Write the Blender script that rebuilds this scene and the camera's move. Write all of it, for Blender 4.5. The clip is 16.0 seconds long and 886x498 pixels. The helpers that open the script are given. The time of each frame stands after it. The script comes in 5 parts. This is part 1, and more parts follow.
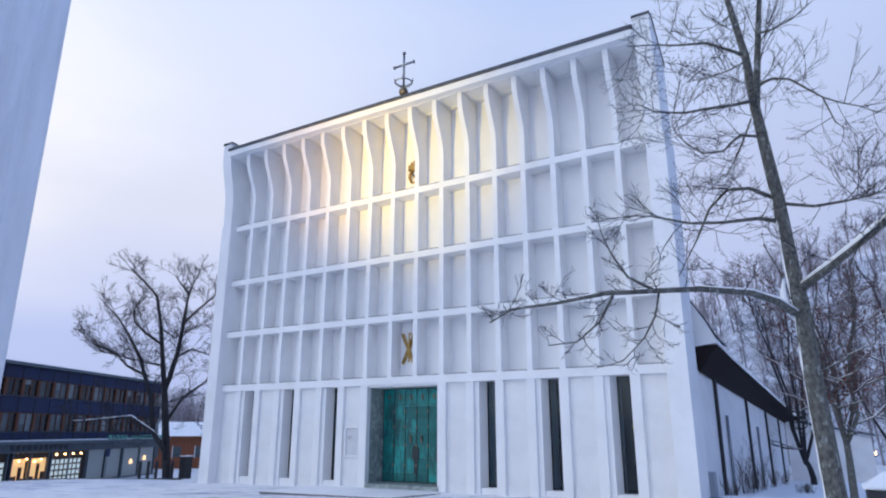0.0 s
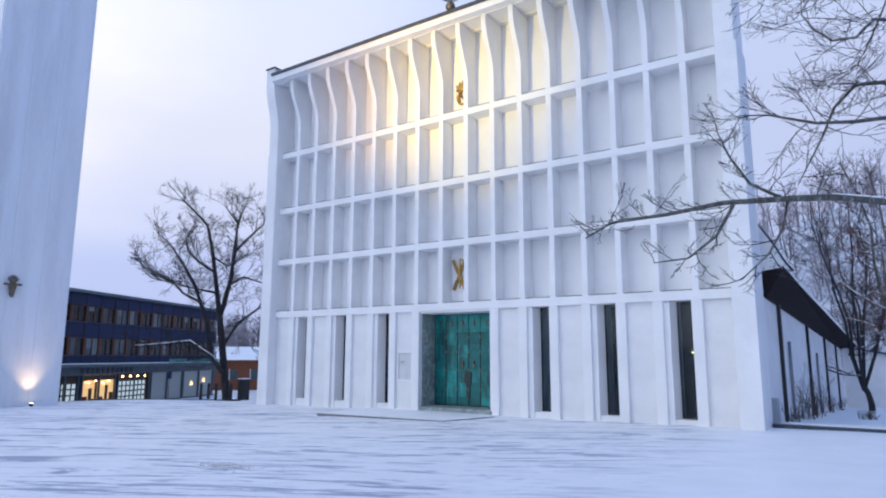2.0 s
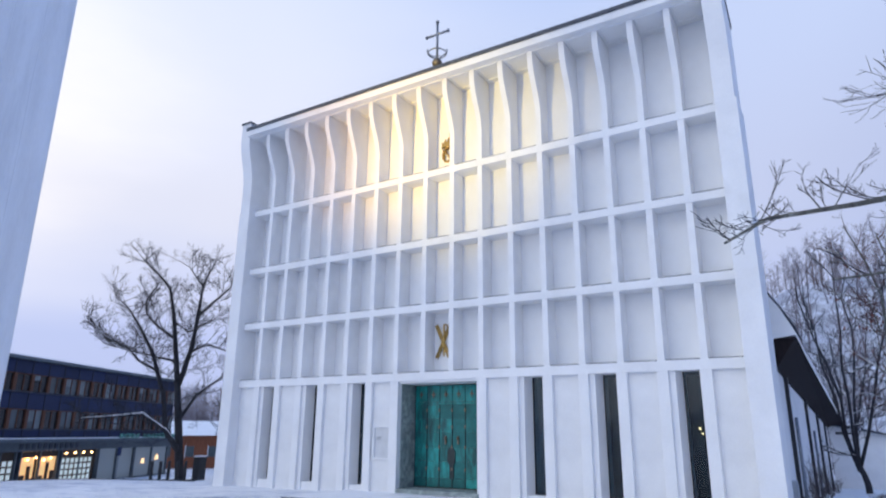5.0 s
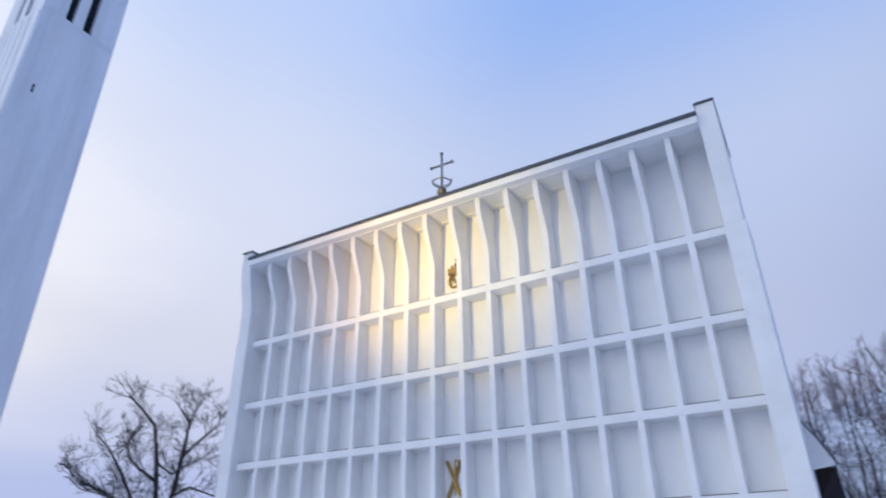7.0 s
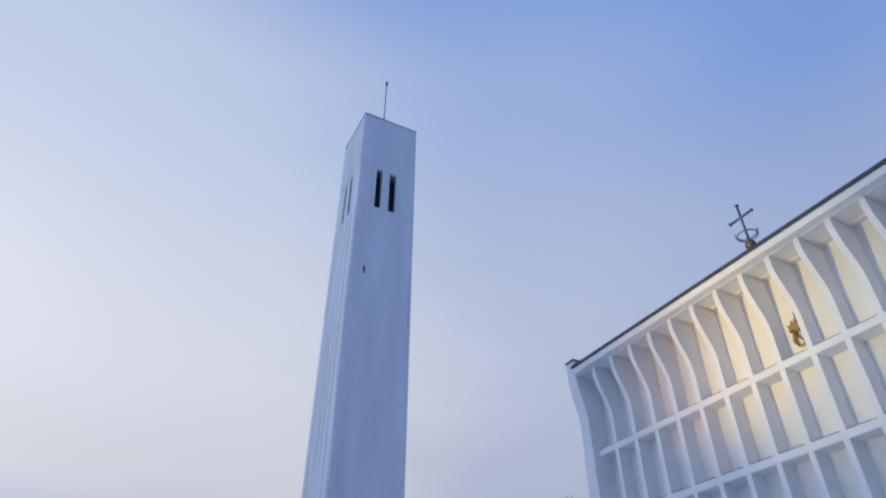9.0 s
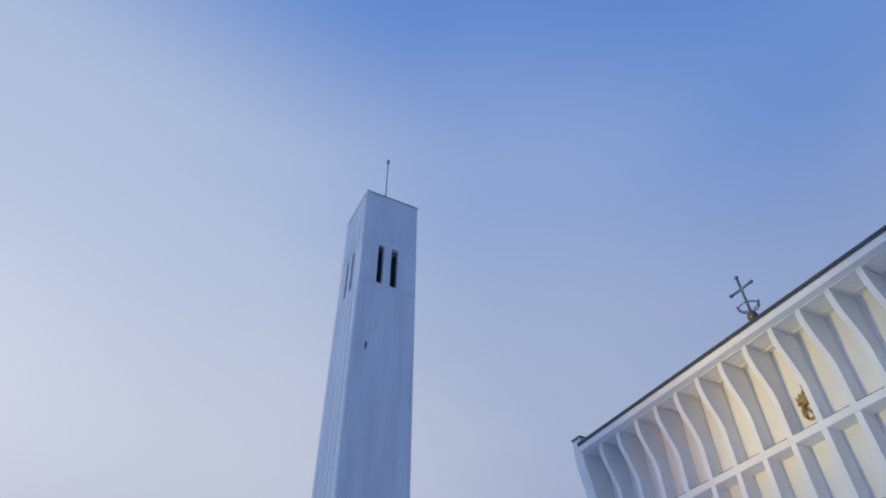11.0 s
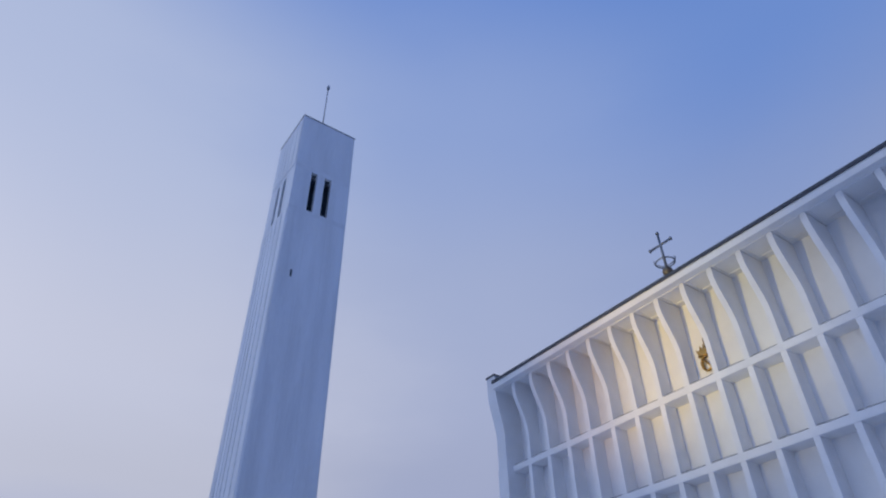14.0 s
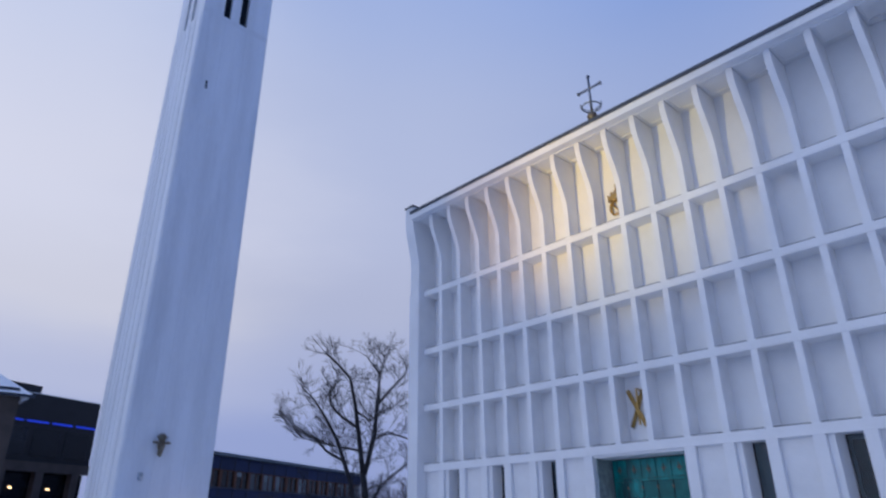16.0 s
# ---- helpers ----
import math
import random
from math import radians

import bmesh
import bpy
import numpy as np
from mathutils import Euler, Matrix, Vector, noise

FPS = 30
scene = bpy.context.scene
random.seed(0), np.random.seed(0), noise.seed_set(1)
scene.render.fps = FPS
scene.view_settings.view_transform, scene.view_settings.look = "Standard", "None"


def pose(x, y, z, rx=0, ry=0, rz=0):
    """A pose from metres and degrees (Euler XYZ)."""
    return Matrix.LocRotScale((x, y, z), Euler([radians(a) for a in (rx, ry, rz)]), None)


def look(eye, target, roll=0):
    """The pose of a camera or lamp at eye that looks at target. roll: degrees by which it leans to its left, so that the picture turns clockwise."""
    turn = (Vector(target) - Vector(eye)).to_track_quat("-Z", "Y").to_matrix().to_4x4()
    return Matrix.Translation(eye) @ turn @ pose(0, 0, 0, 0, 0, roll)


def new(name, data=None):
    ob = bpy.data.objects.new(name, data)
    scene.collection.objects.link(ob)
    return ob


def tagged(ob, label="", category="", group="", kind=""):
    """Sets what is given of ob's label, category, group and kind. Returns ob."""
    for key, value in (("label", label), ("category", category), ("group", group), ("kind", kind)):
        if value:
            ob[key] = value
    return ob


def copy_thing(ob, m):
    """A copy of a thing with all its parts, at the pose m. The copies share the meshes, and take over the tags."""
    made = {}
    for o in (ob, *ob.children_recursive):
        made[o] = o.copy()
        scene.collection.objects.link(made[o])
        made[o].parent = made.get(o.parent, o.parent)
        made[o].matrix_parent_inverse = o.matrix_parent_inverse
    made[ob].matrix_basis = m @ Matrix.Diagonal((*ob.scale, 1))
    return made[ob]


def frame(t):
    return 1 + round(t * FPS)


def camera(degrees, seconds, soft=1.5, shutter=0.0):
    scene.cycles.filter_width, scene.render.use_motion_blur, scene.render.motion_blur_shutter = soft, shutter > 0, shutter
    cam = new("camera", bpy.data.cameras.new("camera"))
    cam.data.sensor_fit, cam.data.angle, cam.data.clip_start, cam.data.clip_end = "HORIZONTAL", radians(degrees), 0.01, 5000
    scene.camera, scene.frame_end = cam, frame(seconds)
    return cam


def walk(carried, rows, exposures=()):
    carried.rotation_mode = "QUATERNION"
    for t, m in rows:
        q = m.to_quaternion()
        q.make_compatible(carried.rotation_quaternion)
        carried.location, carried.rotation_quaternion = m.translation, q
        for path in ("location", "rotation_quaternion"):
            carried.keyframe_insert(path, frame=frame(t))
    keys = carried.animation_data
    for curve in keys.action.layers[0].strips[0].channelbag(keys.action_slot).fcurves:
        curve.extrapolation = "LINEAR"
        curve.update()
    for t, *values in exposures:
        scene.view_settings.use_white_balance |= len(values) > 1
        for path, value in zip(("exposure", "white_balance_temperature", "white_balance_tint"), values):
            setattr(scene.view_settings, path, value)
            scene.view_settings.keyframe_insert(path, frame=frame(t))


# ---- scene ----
cam = camera(69.0, 16.0, soft=2.0, shutter=0.5)

PATH = [
    (0, (13.464, -19.68, 1.808), (12.48, -18.026, 2.351), -0.0),
    (0.5, (13.365, -19.706, 1.816), (12.376, -18.03, 2.274), -0.1),
    (1, (13.245, -19.666, 1.81), (12.235, -17.978, 2.17), 0.0),
    (1.5, (13.051, -19.543, 1.802), (11.987, -17.884, 2.139), 0.1),
    (2, (12.884, -19.385, 1.809), (11.766, -17.759, 2.136), 0.2),
    (2.5, (12.706, -19.207, 1.798), (11.588, -17.584, 2.135), 0.3),
    (3, (12.486, -19.024, 1.765), (11.369, -17.405, 2.125), 0.2),
    (5.5, (11.282, -18.17, 1.76), (10.33, -16.555, 2.457), 0.3),
    (6, (10.994, -18.13, 1.799), (10.115, -16.556, 2.666), -0.2),
    (6.5, (10.781, -18.171, 1.806), (9.927, -16.61, 2.719), -0.2),
    (7, (10.621, -18.217, 1.788), (9.722, -16.688, 2.713), -0.6),
    (7.5, (10.493, -18.268, 1.757), (9.338, -16.932, 2.696), -0.9),
    (8, (10.484, -18.221, 1.699), (9.094, -17.146, 2.655), -0.8),
    (8.5, (10.576, -18.114, 1.626), (9.129, -17.242, 2.697), -0.3),
    (9, (10.628, -18.045, 1.58), (9.223, -17.29, 2.786), -0.2),
    (11.5, (10.745, -18.132, 1.501), (9.479, -17.444, 2.887), -1.1),
    (12, (10.731, -18.133, 1.487), (9.468, -17.437, 2.873), -1.3),
    (12.5, (10.675, -18.107, 1.481), (9.414, -17.393, 2.859), -1.2),
    (13, (10.659, -18.038, 1.473), (9.399, -17.263, 2.819), -1.2),
    (13.5, (10.647, -17.944, 1.472), (9.389, -17.09, 2.77), -1.0),
    (14, (10.627, -17.868, 1.472), (9.352, -16.95, 2.709), -0.9),
    (14.5, (10.618, -17.834, 1.459), (9.3, -16.872, 2.616), -0.8),
    (15, (10.586, -17.792, 1.436), (9.228, -16.758, 2.479), -0.7),
    (15.5, (10.575, -17.757, 1.415), (9.207, -16.622, 2.332), -0.5),
    (16, (10.583, -17.701, 1.395), (9.247, -16.443, 2.191), -0.4),
]
EXPOSURES = [(0, 0.19, 6500, 8), (3, 0.28, 6580, 8), (5.5, 0.23, 6680, 8), (7, 0.06, 6560, 8), (8, -0.18, 6320, 8), (9, -0.48, 6000, 8), (11.5, -0.72, 5680, 8), (12.5, -0.72, 5680, 9), (14, -0.75, 5680, 13), (15, -0.69, 5700, 13), (16, -0.50, 5820, 13)]
walk(cam, [(t, look(eye, target, roll)) for t, eye, target, roll in PATH], EXPOSURES)

# ---- light ----
GLOW = (-0.90, -0.28, 0.36)       # towards the pale evening glow
world = bpy.data.worlds.new("dusk_sky")
scene.world = world
world.use_nodes = True
wn, wl = world.node_tree.nodes, world.node_tree.links


def wmath(op, a, b=None, clamp=False):
    n = wn.new("ShaderNodeMath")
    n.operation, n.use_clamp = op, clamp
    for i, v in enumerate((a, b)):
        if v is None:
            continue
        if isinstance(v, (int, float)):
            n.inputs[i].default_value = v
        else:
            wl.new(v, n.inputs[i])
    return n.outputs[0]


def wramp(value, stops):
    n = wn.new("ShaderNodeValToRGB")
    n.color_ramp.interpolation = "EASE"
    while len(n.color_ramp.elements) < len(stops):
        n.color_ramp.elements.new(0.5)
    for el, (p, c) in zip(n.color_ramp.elements, stops):
        el.position, el.color = p, (*c, 1)
    wl.new(value, n.inputs[0])
    return n.outputs[0]


def wmix(fac, a, b):
    n = wn.new("ShaderNodeMix")
    n.data_type = "RGBA"
    for i, v in ((0, fac), (6, a), (7, b)):
        if isinstance(v, (int, float)):
            n.inputs[i].default_value = v
        elif isinstance(v, tuple):
            n.inputs[i].default_value = (*v, 1)
        else:
            wl.new(v, n.inputs[i])
    return n.outputs[2]


wcoord = wn.new("ShaderNodeTexCoord").outputs["Generated"]
wsep = wn.new("ShaderNodeSeparateXYZ")
wl.new(wcoord, wsep.inputs[0])
wdot = wn.new("ShaderNodeVectorMath")
wdot.operation = "DOT_PRODUCT"
wl.new(wcoord, wdot.inputs[0])
wdot.inputs[1].default_value = Vector(GLOW).normalized()
soft_cloud = wn.new("ShaderNodeTexNoise")
soft_cloud.inputs["Scale"].default_value = 2.2
soft_cloud.inputs["Detail"].default_value = 5
cloud_map = wn.new("ShaderNodeMapping")
cloud_map.inputs["Scale"].default_value = (1, 1, 3.2)
wl.new(wcoord, cloud_map.inputs[0])
wl.new(cloud_map.outputs[0], soft_cloud.inputs["Vector"])
wob = wmath("MULTIPLY", wmath("SUBTRACT", soft_cloud.outputs["Fac"], 0.5), 0.22)
up = wmath("ADD", wsep.outputs[2], wmath("MULTIPLY", wob, 0.35))
high = wramp(up, [(0.0, (0.40, 0.46, 0.73)), (0.12, (0.43, 0.49, 0.77)), (0.32, (0.465, 0.52, 0.745)), (0.55, (0.48, 0.565, 0.825)), (0.78, (0.28, 0.44, 0.87)), (0.90, (0.165, 0.345, 0.86)), (1.0, (0.11, 0.30, 0.82))])
warm = wramp(up, [(0.0, (0.33, 0.40, 0.68)), (0.11, (0.42, 0.48, 0.76)), (0.19, (0.64, 0.66, 0.83)), (0.29, (0.86, 0.83, 0.87)), (0.42, (0.92, 0.90, 0.96)), (0.75, (0.74, 0.80, 0.98)), (1.0, (0.14, 0.34, 0.86))])
near_glow = wramp(wmath("ADD", wdot.outputs["Value"], wob), [(0.26, (0, 0, 0)), (0.62, (0.42, 0.42, 0.42)), (0.90, (1, 1, 1))])
away = wramp(wmath("MULTIPLY", wdot.outputs["Value"], -1.0), [(0.05, (0, 0, 0)), (0.75, (1, 1, 1))])
dim = wramp(up, [(0.0, (0.20, 0.26, 0.48)), (0.4, (0.17, 0.25, 0.52)), (1.0, (0.11, 0.25, 0.68))])
sky_mix = wmix(near_glow, wmix(away, high, dim), warm)
sky = wn.new("ShaderNodeTexSky")
sky.sky_type, sky.sun_disc = "NISHITA", False
sky.sun_elevation, sky.sun_rotation = radians(28), math.atan2(GLOW[0], GLOW[1])
sky.dust_density, sky.ozone_density = 2.0, 3.0
wl.new(wmix(0.006, sky_mix, sky.outputs[0]), wn["Background"].inputs[0])
wn["Background"].inputs[1].default_value = 1.0

sun = new("evening_sun", bpy.data.lights.new("evening_sun", "SUN"))
sun.data.energy, sun.data.angle, sun.data.color = 0.52, radians(60), (0.88, 0.96, 1.0)
sun.matrix_world = look((-20, -50, 36), (0, 0, 5))



def facade_flood(at, aim, energy, color, width):
    lamp = new("facade_floodlight", bpy.data.lights.new("facade_floodlight", "SPOT"))
    lamp.data.energy, lamp.data.color = energy, color
    lamp.data.spot_size, lamp.data.spot_blend, lamp.data.shadow_soft_size = radians(width), 1.0, 0.3
    lamp.matrix_world = look(at, aim)


# a pale yellow flood and an amber one light the upper facade from across the square
facade_flood((-4.5, -33, 4.0), (0.4, 0, 12.3), 25000, (1.0, 0.75, 0.18), 19)
facade_flood((-5.5, -33, 4.0), (-3.0, 0, 13.1), 22000, (1.0, 0.56, 0.10), 17)

# ---- materials ----


def material(name, base, rough=0.7, vary=0.12, scale=3.0, bump=0.15, fine=40.0, metal=0.0, stretch=(1, 1, 1), second=None, cut=(0.45, 0.62), object_vary=0.0, island_vary=0.0):
    """A surface with grain at two scales; second: a colour for stains or wear."""
    m = bpy.data.materials.new(name)
    m.use_nodes = True
    nt = m.node_tree
    bsdf = nt.nodes["Principled BSDF"]
    bsdf.inputs["Roughness"].default_value, bsdf.inputs["Metallic"].default_value = rough, metal
    co = nt.nodes.new("ShaderNodeTexCoord")
    mp = nt.nodes.new("ShaderNodeMapping")
    mp.inputs["Scale"].default_value = stretch
    nt.links.new(co.outputs["Object"], mp.inputs[0])
    n1, n2 = nt.nodes.new("ShaderNodeTexNoise"), nt.nodes.new("ShaderNodeTexNoise")
    for n, sc, det in ((n1, scale, 6), (n2, fine, 4)):
        n.inputs["Scale"].default_value, n.inputs["Detail"].default_value = sc, det
        nt.links.new(mp.outputs[0], n.inputs["Vector"])
    ramp = nt.nodes.new("ShaderNodeValToRGB")
    dark = tuple(c * (1 - vary) for c in base)
    light = tuple(min(1, c * (1 + vary * 0.5)) for c in base)
    ramp.color_ramp.elements[0].position, ramp.color_ramp.elements[1].position = 0.3, 0.7
    ramp.color_ramp.elements[0].color, ramp.color_ramp.elements[1].color = (*dark, 1), (*light, 1)
    add = nt.nodes.new("ShaderNodeMath")
    add.operation = "MULTIPLY_ADD"
    nt.links.new(n2.outputs["Fac"], add.inputs[0])
    add.inputs[1].default_value = 0.35
    nt.links.new(n1.outputs["Fac"], add.inputs[2])
    sub = nt.nodes.new("ShaderNodeMath")
    sub.operation = "SUBTRACT"
    nt.links.new(add.outputs[0], sub.inputs[0])
    sub.inputs[1].default_value = 0.175
    nt.links.new(sub.outputs[0], ramp.inputs[0])
    out = ramp.outputs[0]
    if second:
        n3 = nt.nodes.new("ShaderNodeTexNoise")
        n3.inputs["Scale"].default_value, n3.inputs["Detail"].default_value, n3.inputs["Roughness"].default_value = scale * 0.6, 8, 0.65
        nt.links.new(mp.outputs[0], n3.inputs["Vector"])
        r3 = nt.nodes.new("ShaderNodeValToRGB")
        r3.color_ramp.elements[0].position, r3.color_ramp.elements[1].position = cut
        nt.links.new(n3.outputs["Fac"], r3.inputs[0])
        mx = nt.nodes.new("ShaderNodeMix")
        mx.data_type = "RGBA"
        nt.links.new(r3.outputs[0], mx.inputs[0])
        nt.links.new(out, mx.inputs[6])
        mx.inputs[7].default_value = (*second, 1)
        out = mx.outputs[2]
    if object_vary or island_vary:
        src = nt.nodes.new("ShaderNodeObjectInfo").outputs["Random"] if object_vary else nt.nodes.new("ShaderNodeNewGeometry").outputs["Random Per Island"]
        mr = nt.nodes.new("ShaderNodeMapRange")
        mr.inputs[3].default_value, mr.inputs[4].default_value = 1 - (object_vary or island_vary), 1
        nt.links.new(src, mr.inputs[0])
        hv = nt.nodes.new("ShaderNodeHueSaturation")
        nt.links.new(mr.outputs[0], hv.inputs["Value"])
        nt.links.new(out, hv.inputs["Color"])
        out = hv.outputs[0]
    nt.links.new(out, bsdf.inputs["Base Color"])
    if bump:
        bp = nt.nodes.new("ShaderNodeBump")
        bp.inputs["Strength"].default_value, bp.inputs["Distance"].default_value = bump, 0.02
        nt.links.new(add.outputs[0], bp.inputs["Height"])
        nt.links.new(bp.outputs[0], bsdf.inputs["Normal"])
    return m


def glowing(name, color, strength):
    m = bpy.data.materials.new(name)
    m.use_nodes = True
    b = m.node_tree.nodes["Principled BSDF"]
    b.inputs["Base Color"].default_value = (*color, 1)
    b.inputs["Emission Color"].default_value, b.inputs["Emission Strength"].default_value = (*color, 1), strength
    return m


def glass(name, tint, rough=0.03):
    m = bpy.data.materials.new(name)
    m.use_nodes = True
    b = m.node_tree.nodes["Principled BSDF"]
    b.inputs["Base Color"].default_value = (*tint, 1)
    b.inputs["Roughness"].default_value, b.inputs["Transmission Weight"].default_value, b.inputs["IOR"].default_value = rough, 1.0, 1.38
    return m


def painted_brick(name, base, course=0.075, length=0.24, strength=0.35):
    m = material(name, base, 0.75, 0.08, 1.2, 0.1, 30)
    nt = m.node_tree
    co = nt.nodes.new("ShaderNodeTexCoord")
    mp = nt.nodes.new("ShaderNodeMapping")
    mp.inputs["Rotation"].default_value = (radians(90), 0, 0)
    br = nt.nodes.new("ShaderNodeTexBrick")
    br.inputs["Scale"].default_value = 1.0
    br.inputs["Brick Width"].default_value, br.inputs["Row Height"].default_value, br.inputs["Mortar Size"].default_value = length, course, 0.008
    sw = nt.nodes.new("ShaderNodeSeparateXYZ")
    cb = nt.nodes.new("ShaderNodeCombineXYZ")
    sm = nt.nodes.new("ShaderNodeMath")
    nt.links.new(co.outputs["Object"], sw.inputs[0])
    nt.links.new(sw.outputs[0], sm.inputs[0])
    nt.links.new(sw.outputs[1], sm.inputs[1])
    nt.links.new(sm.outputs[0], cb.inputs[0])
    nt.links.new(sw.outputs[2], cb.inputs[1])
    nt.links.new(cb.outputs[0], br.inputs["Vector"])
    bp = nt.nodes.new("ShaderNodeBump")
    bp.invert = True
    bp.inputs["Strength"].default_value, bp.inputs["Distance"].default_value = strength, 0.01
    nt.links.new(br.outputs["Fac"], bp.inputs["Height"])
    old = [n for n in nt.nodes if n.bl_idname == "ShaderNodeBump" and n != bp][0]
    nt.links.new(old.outputs[0], bp.inputs["Normal"])
    nt.links.new(bp.outputs[0], nt.nodes["Principled BSDF"].inputs["Normal"])
    return m


WHITE = material("white_painted_concrete", (0.83, 0.83, 0.83), 0.65, 0.07, 0.8, 0.12, 22, second=(0.70, 0.70, 0.70), cut=(0.56, 0.8))
PANEL = material("white_render_panel", (0.86, 0.86, 0.86), 0.75, 0.05, 1.1, 0.2, 60, second=(0.76, 0.76, 0.76), cut=(0.55, 0.85), object_vary=0.05)
BRICKW = painted_brick("white_painted_brick", (0.79, 0.79, 0.79))
TOWERM = material("tower_painted_concrete", (0.77, 0.80, 0.84), 0.7, 0.10, 1.4, 0.2, 25, stretch=(1, 1, 0.12), second=(0.60, 0.63, 0.67), cut=(0.56, 0.78))
FLASH = material("dark_metal_flashing", (0.06, 0.07, 0.09), 0.5, 0.25, 6, 0.1, 60, metal=0.5)
SLIT = material("dark_weathered_joint", (0.20, 0.20, 0.21), 0.8, 0.3, 6, 0.1, 60)
# near-black colour stands in for the shade inside openings
DARKIN = material("shade_toned_interior", (0.028, 0.05, 0.068), 0.8, 0.3, 2, 0.0, 20)
SNOW = material("fresh_snow", (0.89, 0.89, 0.89), 0.6, 0.05, 1.5, 0.35, 18)
GOLD = material("gilded_metal", (0.40, 0.265, 0.09), 0.42, 0.25, 9, 0.15, 50, metal=0.85)
BRONZE = material("weathered_bronze", (0.17, 0.13, 0.09), 0.5, 0.35, 12, 0.2, 60, metal=0.6, second=(0.20, 0.20, 0.16))
STEEL = material("grey_steel", (0.25, 0.27, 0.30), 0.4, 0.2, 10, 0.1, 60, metal=0.8)
STONE = material("grey_green_slate_jamb", (0.37, 0.43, 0.41), 0.7, 0.55, 5, 0.5, 26, second=(0.17, 0.21, 0.21), cut=(0.4, 0.7))
PATINA = material("green_enamelled_copper", (0.012, 0.33, 0.30), 0.35, 0.5, 6, 0.15, 40, metal=0.1, stretch=(1, 1, 0.3), second=(0.006, 0.075, 0.08), cut=(0.44, 0.66), object_vary=0.4)
PATDARK = material("dark_green_copper", (0.012, 0.16, 0.155), 0.4, 0.3, 4, 0.12, 30, metal=0.3, object_vary=0.3)
SEAM = material("blackened_door_seam", (0.015, 0.03, 0.032), 0.5, 0.3, 8, 0.1, 40)
PANE = glass("tinted_window_glass", (0.28, 0.42, 0.50))
SOFFIT = material("dark_brown_boarding", (0.026, 0.021, 0.022), 0.85, 0.35, 5, 0.3, 30, stretch=(1, 6, 1))
BARK = material("grey_lichened_bark", (0.125, 0.125, 0.112), 0.9, 0.6, 34, 1.0, 140, stretch=(1, 1, 0.6), second=(0.25, 0.27, 0.26), cut=(0.55, 0.64))
TWIG = material("thin_dark_twigs", (0.036, 0.036, 0.044), 0.9, 0.3, 8, 0.0, 30)
SOFFIT.node_tree.nodes["Principled BSDF"].inputs["Specular IOR Level"].default_value = 0.08
BARKFAR = material("dark_bark", (0.030, 0.029, 0.034), 0.9, 0.35, 5, 0.3, 30)
TWIGRED = material("reddish_twigs", (0.11, 0.055, 0.048), 0.9, 0.3, 8, 0.0, 30)
# distance haze is put into this pale twig colour, along with frost
HAZETWIG = material("frosted_hazy_far_twigs", (0.27, 0.265, 0.31), 0.9, 0.35, 0.15, 0.0, 3, second=(0.17, 0.14, 0.155), cut=(0.45, 0.6))
LEAF = material("dry_red_leaves", (0.22, 0.06, 0.035), 0.8, 0.4, 6, 0.0, 30, island_vary=0.5)
BLUE = material("dark_blue_facade_panel", (0.007, 0.019, 0.075), 0.75, 0.2, 1.5, 0.05, 20, object_vary=0.25)
TEAK = material("orange_brown_wood_frame", (0.11, 0.036, 0.014), 0.7, 0.35, 4, 0.1, 40, stretch=(1, 1, 0.3))
BWIN = material("office_window_glass", (0.014, 0.017, 0.022), 0.25, 0.5, 0.7, 0.0, 5, object_vary=0.6)
BWIN2 = material("curtained_window_glass", (0.10, 0.13, 0.145), 0.35, 0.4, 0.9, 0.0, 5, object_vary=0.5)
GREYB = material("grey_fascia", (0.095, 0.12, 0.14), 0.6, 0.2, 2, 0.1, 25)
CURTAIN = material("pale_curtain_behind_glass", (0.22, 0.26, 0.27), 0.5, 0.35, 1.4, 0.0, 8, stretch=(6, 6, 0.5), object_vary=0.4)
BROWNIN = material("brown_shop_furniture", (0.06, 0.035, 0.02), 0.7, 0.3, 4, 0.0, 20)
GRIT = material("brown_road_grit", (0.16, 0.11, 0.08), 0.9, 0.4, 12, 0.2, 60)
GREEN = material("pale_green_sign_letters", (0.10, 0.33, 0.26), 0.5, 0.2, 5, 0.0, 30)
BLACK = material("black_steel", (0.018, 0.02, 0.024), 0.5, 0.3, 6, 0.1, 40)
RUST = material("orange_timber_wall", (0.22, 0.075, 0.035), 0.8, 0.3, 3, 0.2, 20, stretch=(4, 4, 0.4))
BEIGE = material("beige_stone_wall", (0.085, 0.066, 0.055), 0.8, 0.25, 1.5, 0.2, 18)
DARKB = material("black_cladding", (0.009, 0.009, 0.012), 0.45, 0.3, 1.5, 0.1, 18)
# pale blue base carries the dusk haze over the snowy, wooded slope
HILL = material("hazy_wooded_snow_hillside", (0.66, 0.69, 0.76), 0.9, 0.4, 0.35, 0.3, 2.5, second=(0.20, 0.20, 0.24), cut=(0.50, 0.70))
SHRUB = material("dry_shrub_stems", (0.11, 0.085, 0.075), 0.9, 0.3, 8, 0.0, 30)
PLINTH = material("grey_metal_cabinet", (0.34, 0.38, 0.42), 0.5, 0.15, 4, 0.1, 30)
NOTICE = material("notice_paper", (0.62, 0.63, 0.64), 0.6, 0.1, 3, 0.0, 30)
WARMLAMP = glowing("warm_lamp", (1.0, 0.62, 0.28), 6.0)
LAMPSHADE = glowing("lit_lamp_shade", (1.0, 0.66, 0.36), 1.2)
SHOPGLOW = glowing("lit_shop_interior", (1.0, 0.60, 0.25), 0.55)
SHOPDIM = glowing("dim_shop_interior", (0.27, 0.31, 0.32), 0.08)
